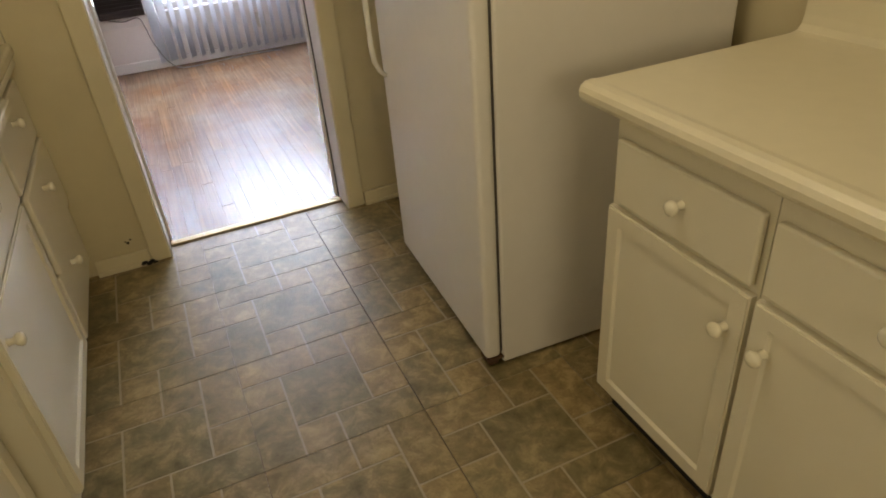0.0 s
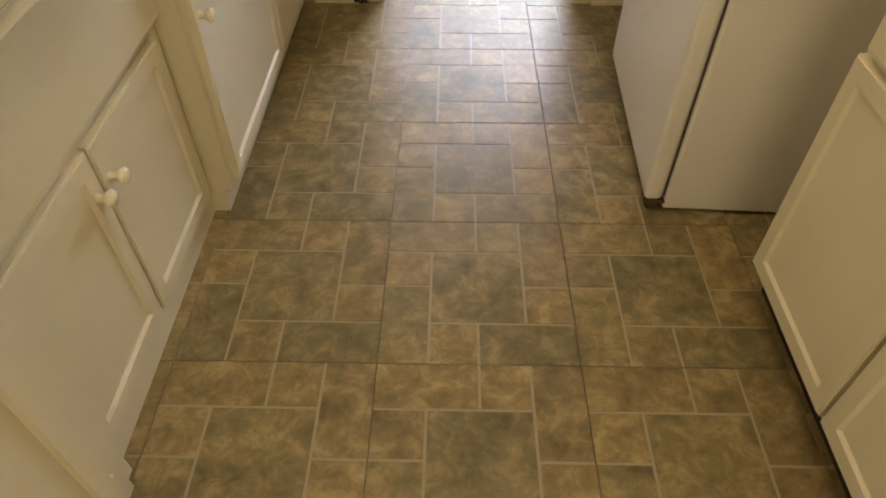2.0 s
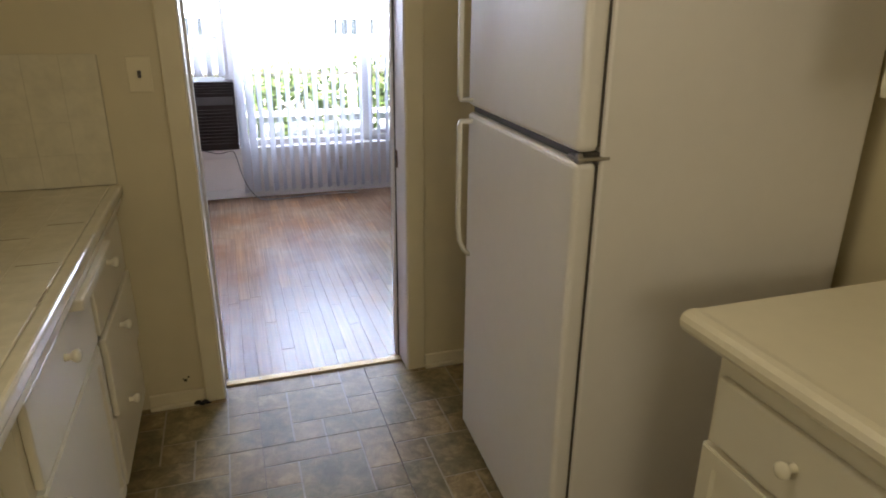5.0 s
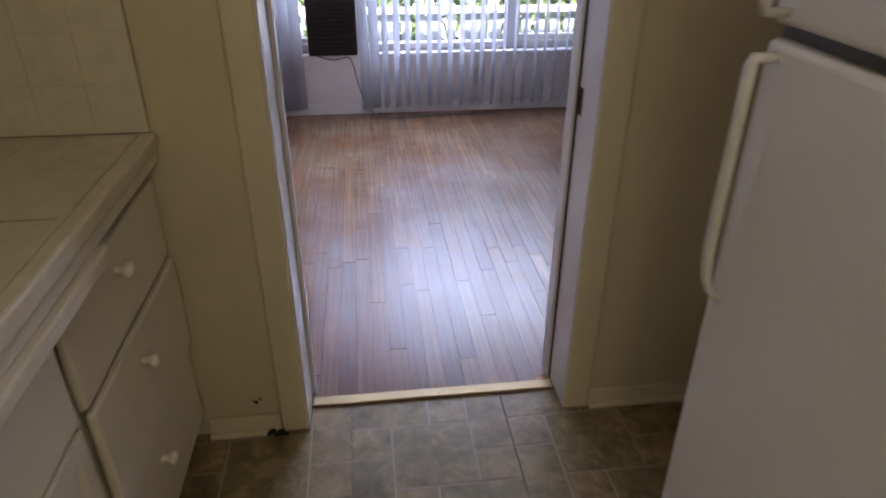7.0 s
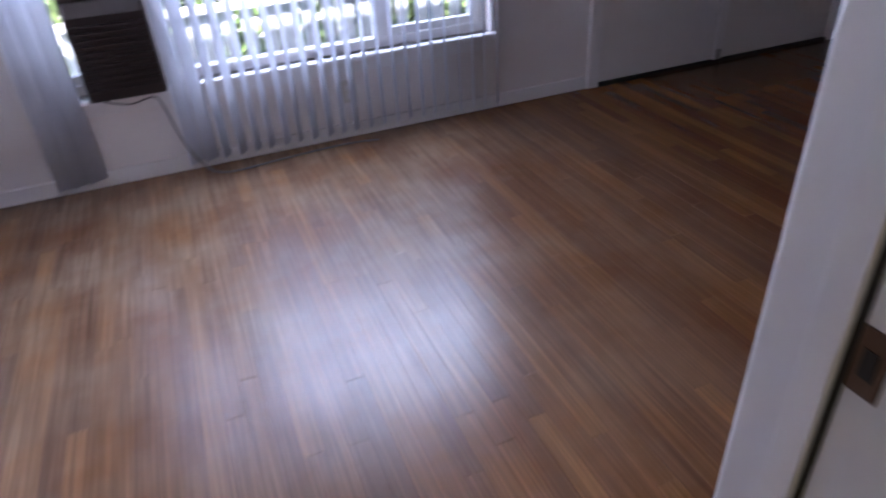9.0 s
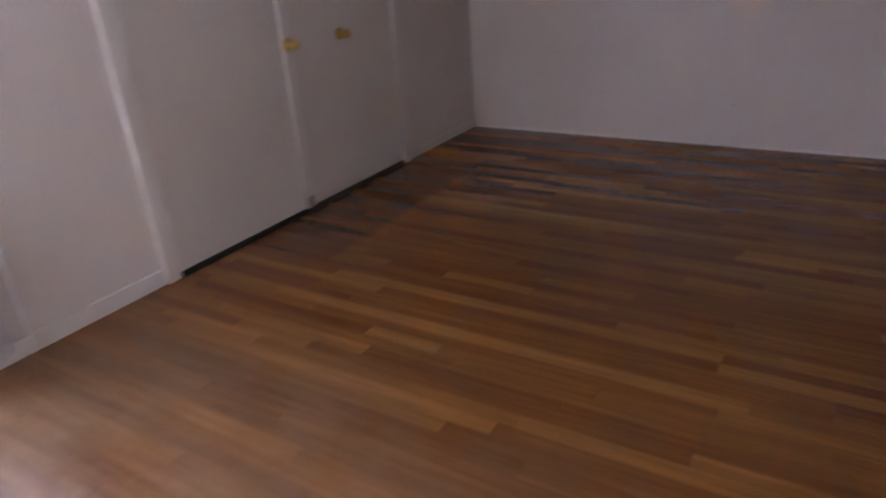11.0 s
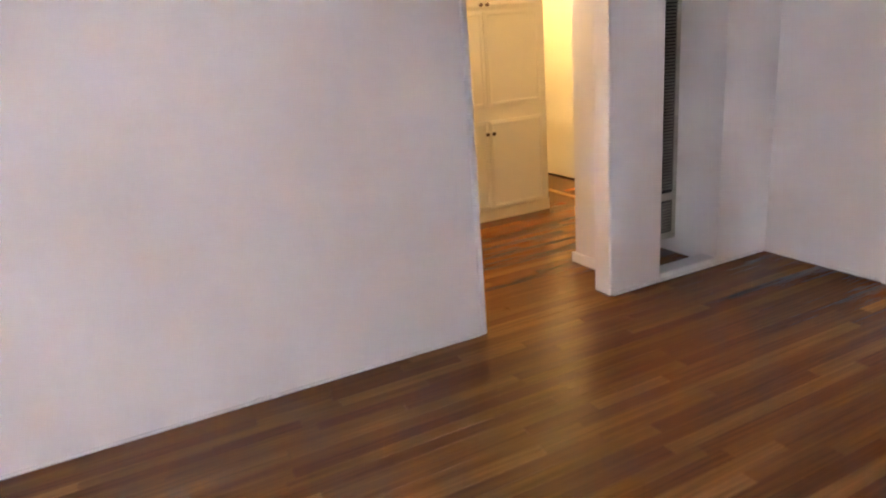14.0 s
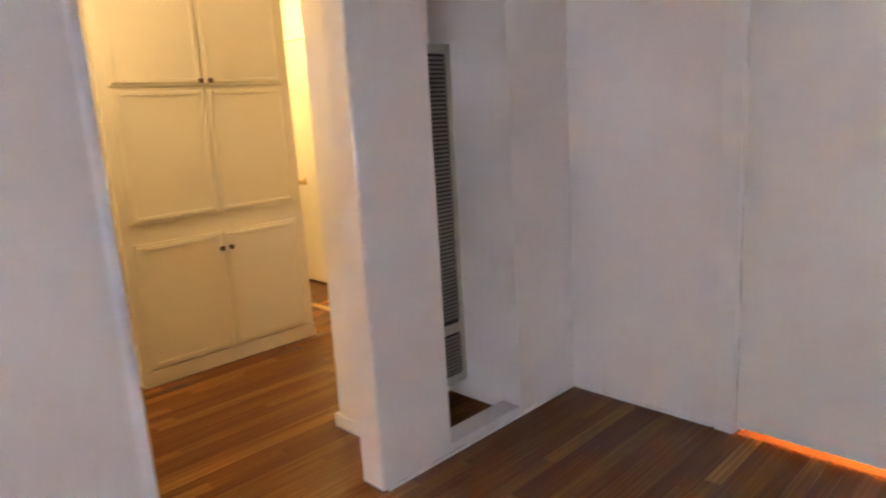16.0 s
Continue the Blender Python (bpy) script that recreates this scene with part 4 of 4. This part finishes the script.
part("toggle", boxed((-0.27, -0.26, KY - 0.018, KY - 0.005, 1.262, 1.285), bevel=0.002), M_GASKET, sw)

# base cabinet beside the refrigerator
RF, RB = 0.885, KE - 0.002
for n, (ya, yb) in enumerate(((-2.02, -1.608), (-2.47, -2.022), (-3.2, -2.472))):
    unit = thing("base_cabinet", (1.2, (ya + yb) / 2, 0), "cream painted base cabinet with a drawer over a panelled door", "cabinet", "base cabinets beside the refrigerator")
    part("body", boxed((RF, RB, ya, yb, 0.095, 0.862)), M_CAB, unit)
    # recess shade under the cabinet is put into this near-black colour
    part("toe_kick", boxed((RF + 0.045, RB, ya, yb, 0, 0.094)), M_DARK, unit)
    kn = ya + 0.045 if n != 1 else yb - 0.045
    front(unit, -1, RF, ya + 0.012, yb - 0.02 if n == 0 else yb - 0.012, 0.665, 0.812, ((ya + yb) / 2 - 0.015, 0.747))
    front(unit, -1, RF, ya + 0.004, yb - 0.004, 0.112, 0.648, (kn, 0.558), panel=True)

ct = thing("laminate_worktop", (1.15, -2.4, 0.863), "cream laminate worktop with a rolled front edge and low upstand", "worktop")
for nm, prof, note in (
        ("front_edge", [(0.884, 0.864), (0.862, 0.864), (0.847, 0.868), (0.839, 0.879), (0.837, 0.893), (0.841, 0.904), (0.851, 0.911), (0.867, 0.913), (0.884, 0.9105)], "rolled no-drip front edge"),
        ("slab", [(1.44, 0.864), (0.884, 0.864), (0.884, 0.9105), (1.44, 0.9105)], ""),
        ("upstand", [(RB, 0.864), (1.44, 0.864), (1.44, 0.9105), (1.46, 0.914), (1.472, 0.928), (1.476, 0.95), (1.477, 1.0), (1.482, 1.01), (1.488, 1.013), (RB, 1.013)], "low coved upstand")):
    cb = bmesh.new()
    rows_ = [[cb.verts.new((x, y, z)) for x, z in prof] for y in (-3.2, -1.527)]
    for i in range(len(prof)):
        k = (i + 1) % len(prof)
        cb.faces.new((rows_[0][i], rows_[0][k], rows_[1][k], rows_[1][i]))
    cb.faces.new(rows_[0])
    cb.faces.new(rows_[1][::-1])
    part(nm, cb, M_COUNTER, ct, note)

wr = thing("wall_cupboard", (1.35, -2.3, 1.345), "cream painted wall cupboard hung over the laminate worktop", "cupboard")
part("body", boxed((1.2, RB, -3.0, -1.56, 1.33, 2.2)), M_CAB, wr)
for a, b, k in ((-2.27, -1.57, -2.22), (-2.99, -2.28, -2.33)):
    front(wr, -1, 1.2, a, b, 1.345, 2.18, (k, 1.43), panel=True)

# flaked paint lump at the foot of the long wall
flake = thing("paint_flake", (5.21, -0.47, 0), "lump of white paint flaking at the wall's foot", "paint flake")
fb = bmesh.new()
rng = random.Random(3)
for _ in range(14):
    bmesh.ops.create_icosphere(fb, subdivisions=1, radius=rng.uniform(0.006, 0.012), matrix=Matrix.Translation((5.206 + rng.uniform(-0.006, 0.004), -0.47 + rng.gauss(0, 0.05), 0.012 + rng.uniform(-0.004, 0.008))) @ Matrix.Diagonal((0.6, 2.0, 0.8, 1)))
part("flakes", fb, M_LWALL, flake)

bb = thing("bread_board", (-0.4, -0.6, 0.82), "cream painted pull-out bread board under the worktop edge", "bread board")
part("board", boxed((-0.6, -0.366, -0.935, -0.49, 0.8065, 0.8365), bevel=0.006), M_CAB, bb)

# ---- outdoors ----
struct("ground", boxed((-600, 600, -600, 600, -0.5, -0.3)), M_GRASS, "lawn reaching away all round the house", "ground")
struct("pavement", boxed((-14, 16, 6.6, 15.5, -0.299, -0.28)), M_PATH, "pale concrete drive behind the hedge", "pavement")
fence = thing("picket_fence", (1.0, 4.3, -0.3), "weathered grey board fence with white rails outside the window", "fence")
for zr in (-0.1, 0.46):
    part("rail", boxed((-3.5, 6.0, 4.24, 4.275, zr, zr + 0.05), bevel=0.004), M_RAIL, fence)
part("rail", boxed((-3.5, 6.0, 4.245, 4.27, 0.86, 0.885), bevel=0.004), M_GASKET, fence, "thin dark top rail")
board = mesh_of("board", boxed((-0.044, 0.044, 4.276, 4.296, -0.3, 0.47), bevel=0.003, seg=1), M_FENCE)
for i in range(72):
    b = new("board", board)
    b.parent, b.matrix_parent_inverse = fence, fence.matrix_world.inverted()
    b.matrix_basis = pose(-3.45 + i * 0.131 + rng.uniform(-0.008, 0.008), 0, rng.uniform(-0.01, 0.01), 0, rng.uniform(-0.6, 0.6), 0)
for i in range(5):
    part("post", boxed((-3.5 + i * 2.35, -3.42 + i * 2.35, 4.28, 4.36, -0.3, 0.93), bevel=0.004), M_RAIL, fence)


def leaves(n, centre, spread, size, seed):
    """Many small leaf blades, gathered in clumps."""
    r = np.random.RandomState(seed)
    k = max(8, n // 60)
    clumps = r.uniform(-1, 1, (k, 3))
    clumps /= np.maximum(1, np.linalg.norm(clumps, axis=1))[:, None]
    c = clumps[r.randint(0, k, n)] + r.normal(0, 0.16, (n, 3))
    c = np.array(centre) + c * np.array(spread)
    a, b = r.normal(size=(n, 3)), r.normal(size=(n, 3))
    a /= np.linalg.norm(a, axis=1)[:, None]
    b -= a * (a * b).sum(1)[:, None]
    b /= np.linalg.norm(b, axis=1)[:, None]
    s = size * r.uniform(0.6, 1.4, (n, 1))
    v = np.stack([c - a * s, c + b * s * 0.45, c + a * s, c - b * s * 0.45], 1).reshape(-1, 3)
    me = bpy.data.meshes.new("leaves")
    me.from_pydata(v.tolist(), [], [(4 * i, 4 * i + 1, 4 * i + 2, 4 * i + 3) for i in range(n)])
    me.materials.append(M_LEAF)
    return me


for i, (hx, hy, hh, w) in enumerate(((-2.6, 5.5, 0.55, 1.3), (-0.6, 5.5, 0.5, 1.2), (1.2, 5.6, 0.7, 1.3), (3.0, 5.4, 1.0, 1.2), (5.0, 5.6, 1.0, 1.3))):
    shrub = thing("shrub", (hx, hy, -0.3), "dense green garden shrub behind the fence", "shrub", "shrubs behind the fence")
    st = bmesh.new()
    for k in range(5):
        cyl(st, (hx + 0.05 * k - 0.1, hy, -0.3), (hx + 0.35 * (k - 2), hy + 0.1 * (k % 3 - 1), hh * 0.6), 0.02, 0.008, 7)
    part("stems", st, M_BARK, shrub)
    cr = new("crown", leaves(5200, (hx, hy, hh / 2 - 0.12), (w, 0.75, hh / 2 + 0.25), 0.055, 20 + i))
    cr.parent, cr.matrix_parent_inverse = shrub, shrub.matrix_world.inverted()
fl = thing("red_flower", (2.35, 4.75, 0.95), "single red blossom on a shrub", "flower")
fb = bmesh.new()
for k in range(6):
    bmesh.ops.create_icosphere(fb, subdivisions=1, radius=0.016, matrix=Matrix.Translation((2.35 + 0.035 * math.cos(k), 4.75, 0.95 + 0.035 * math.sin(k))) @ Matrix.Diagonal((1, 0.5, 0.8, 1)))
part("petals", fb, M_RED, fl)
for i, (tx, ty, th_) in enumerate(((-4.5, 11.0, 5.5), (4.8, 12.5, 6.0), (9.0, 10.0, 5.0))):
    tree = thing("tree", (tx, ty, -0.3), "leafy street tree across the drive", "tree", "trees across the drive")
    tb = bmesh.new()
    cyl(tb, (tx, ty, -0.3), (tx + 0.1, ty, th_ * 0.5), 0.16, 0.09, 10)
    for k in range(6):
        ang = k * 1.05
        cyl(tb, (tx + 0.08, ty, th_ * (0.38 + 0.02 * k)), (tx + 1.2 * math.cos(ang), ty + 1.2 * math.sin(ang), th_ * (0.6 + 0.04 * k)), 0.06, 0.02, 7)
    part("trunk", tb, M_BARK, tree)
    cr = new("crown", leaves(4200, (tx, ty, th_ * 0.68), (1.9, 1.9, 1.7), 0.11, 50 + i))
    cr.parent, cr.matrix_parent_inverse = tree, tree.matrix_world.inverted()
house = thing("neighbour_house", (1.0, 20, -0.3), "pale stucco single-storey house across the drive", "house")
part("wall", boxed((-7, 8, 17, 24, -0.3, 2.7)), M_STUCCO, house)
rb = bmesh.new()
vs = [rb.verts.new(c) for c in ((-7.5, 16.5, 2.7), (8.5, 16.5, 2.7), (8.5, 24.5, 2.7), (-7.5, 24.5, 2.7), (-5, 20.5, 4.2), (6, 20.5, 4.2))]
for f in ((0, 1, 5, 4), (2, 3, 4, 5), (1, 2, 5), (3, 0, 4), (3, 2, 1, 0)):
    rb.faces.new([vs[i] for i in f])
part("roof", rb, M_ROOF, house)
for wx in (-5, -1.5, 3.0, 6.0):
    wdw = part("window", boxed((wx, wx + 1.3, 16.96, 16.999, 0.7, 2.0)), M_RAIL, house)
    part("pane", boxed((wx + 0.08, wx + 1.22, 16.94, 16.958, 0.78, 1.92)), M_PANEDK, wdw)

# ---- floors, piece by piece ----
kf = struct("floor_kitchen", boxed((KW - 0.1, KE, KS, -0.006, -0.06, -0.006)), M_SUB, "stone-look vinyl tile floor in a pinwheel pattern", "floor")
U, Q = 0.457, 0.457 / 4
units = [(i, j) for i in range(-2, 4) for j in range(-9, 1)]
X_OFF, Y_OFF = 0.0, -1.837
for i, j in units:
    xa, ya = X_OFF + i * U, Y_OFF + (j + 4) * U
    a, b, c, d = xa + 0.0009, min(xa + U - 0.0009, KE - 0.004), ya + 0.0009, min(ya + U - 0.0009, -0.013)
    if b > a and d > c and c > KS:
        part("tile_bed", boxed((a, b, c, d, -0.0058, -0.001)), M_GROUT, kf)
PIECES = ((2, 4, 0, 1, 0), (1, 2, 0, 1, 1), (0, 1, 0, 2, 0), (3, 4, 1, 2, 1), (1, 3, 1, 3, 0), (3, 4, 2, 4, 1), (0, 1, 2, 3, 1), (0, 2, 3, 4, 1), (2, 3, 3, 4, 1))


def edge(q, first):
    return 0.0012 if q in (0, 4) else 0.0032


piece_me = []
for u0, u1, v0, v1, tan in PIECES:
    bm = boxed((u0 * Q + edge(u0, 1), u1 * Q - edge(u1, 0), v0 * Q + edge(v0, 1), v1 * Q - edge(v1, 0), -0.001, 0.0))
    piece_me.append(mesh_of("tile", bm, M_SLATE_T if tan else M_SLATE_G))
for i, j in units:
    for (u0, u1, v0, v1, tan), me in zip(PIECES, piece_me):
        x, y = X_OFF + i * U, Y_OFF + (j + 4) * U
        xa, xb, ya, yb = x + u0 * Q, x + u1 * Q, y + v0 * Q, y + v1 * Q
        if ya > -0.02 or yb < KS or xa > KE - 0.01 or xb < -0.56 or yb < -3.7:
            continue
        if yb > -0.012 or xb > KE:
            me = mesh_of("tile", boxed((u0 * Q + edge(u0, 1), min(u1 * Q - edge(u1, 0), KE - 0.004 - x), v0 * Q + edge(v0, 1), min(v1 * Q - edge(v1, 0), -0.013 - y), -0.001, 0.0)), M_SLATE_T if tan else M_SLATE_G)
        tl = new("tile", me)
        tl.parent = kf
        tl.matrix_basis = Matrix.Translation((x, y, 0))

wf = struct("floor_living", boxed((WX - 0.1, EX + 0.12, -0.006, NY + 0.16, -0.06, -0.008), (KE + T, EX + 0.12, SY - 0.12, -0.006, -0.06, -0.008), (EX + 0.12, 8.4, -4.05, -0.8, -0.06, -0.008), (3.2, 5.0, -4.5, SY - 0.12, -0.06, -0.0081)), M_SUB,
    "worn oak strip floor, paler and greyer towards the window, warm brown elsewhere", "floor")
PW = 0.0572
rng = random.Random(11)


def zone(x):
    """The stretch of floor in y along which boards run at x."""
    if x < KE + T:
        return [(0.012, NY)]
    if x < EX:
        return [(SY, NY)]
    if x < 5.65:
        return [(-2.53, -1.0), (-3.088, -2.64)] if x > 5.34 else [(-2.318, -1.582)]
    return [(-3.93, -0.92)]


picked, rest = [], []
n_cols = int((8.3 - WX) / PW)
for c in range(n_cols):
    xa = WX + c * PW
    xm = xa + PW / 2
    for lo, hi in zone(xm):
        y = lo - rng.uniform(0, 0.9)
        while y < hi:
            ln = rng.choice((0.35, 0.55, 0.75, 0.95, 1.2, 1.5)) * rng.uniform(0.85, 1.15)
            a, b = max(y, lo), min(y + ln, hi)
            if b - a > 0.02:
                (picked if -0.15 < xm < 2.1 and b > 0 and a < 2.6 else rest).append((xa, a, b))
            y += ln
picked.sort(key=lambda p: abs(p[0] - 0.4))
rest += picked[300:]
picked = picked[:300]


def plank_verts(xa, a, b, lift):
    g, e, bv = 0.0001, 0.0004 + 0.0005 * (lift > 0.0003), 0.0005
    x0, x1, y0, y1 = xa + g, xa + PW - g, a + e, b - e
    return [(x0, y0, -0.008), (x1, y0, -0.008), (x1, y1, -0.008), (x0, y1, -0.008),
            (x0, y0, lift - bv), (x1, y0, lift - bv), (x1, y1, lift - bv), (x0, y1, lift - bv),
            (x0 + bv, y0 + bv, lift), (x1 - bv, y0 + bv, lift), (x1 - bv, y1 - bv, lift), (x0 + bv, y1 - bv, lift)]


FACES = [(0, 1, 5, 4), (1, 2, 6, 5), (2, 3, 7, 6), (3, 0, 4, 7), (4, 5, 9, 8), (5, 6, 10, 9), (6, 7, 11, 10), (7, 4, 8, 11), (8, 9, 10, 11)]
for xa, a, b in picked:
    me = bpy.data.meshes.new("plank")
    me.from_pydata(plank_verts(xa, a, b, rng.uniform(-0.0002, 0.0004)), [], FACES)
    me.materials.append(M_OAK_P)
    ob = new("plank", me)
    ob.parent = wf
vv, ff = [], []
for xa, a, b in rest:
    k = len(vv)
    vv += plank_verts(xa, a, b, rng.uniform(-0.0002, 0.0004))
    ff += [tuple(i + k for i in f) for f in FACES]
me = bpy.data.meshes.new("planks")
me.from_pydata(vv, [], ff)
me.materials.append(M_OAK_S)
ob = new("planks", me)
ob.parent = wf
tagged(ob, "oak strips of the wider floor", kind="stuff")
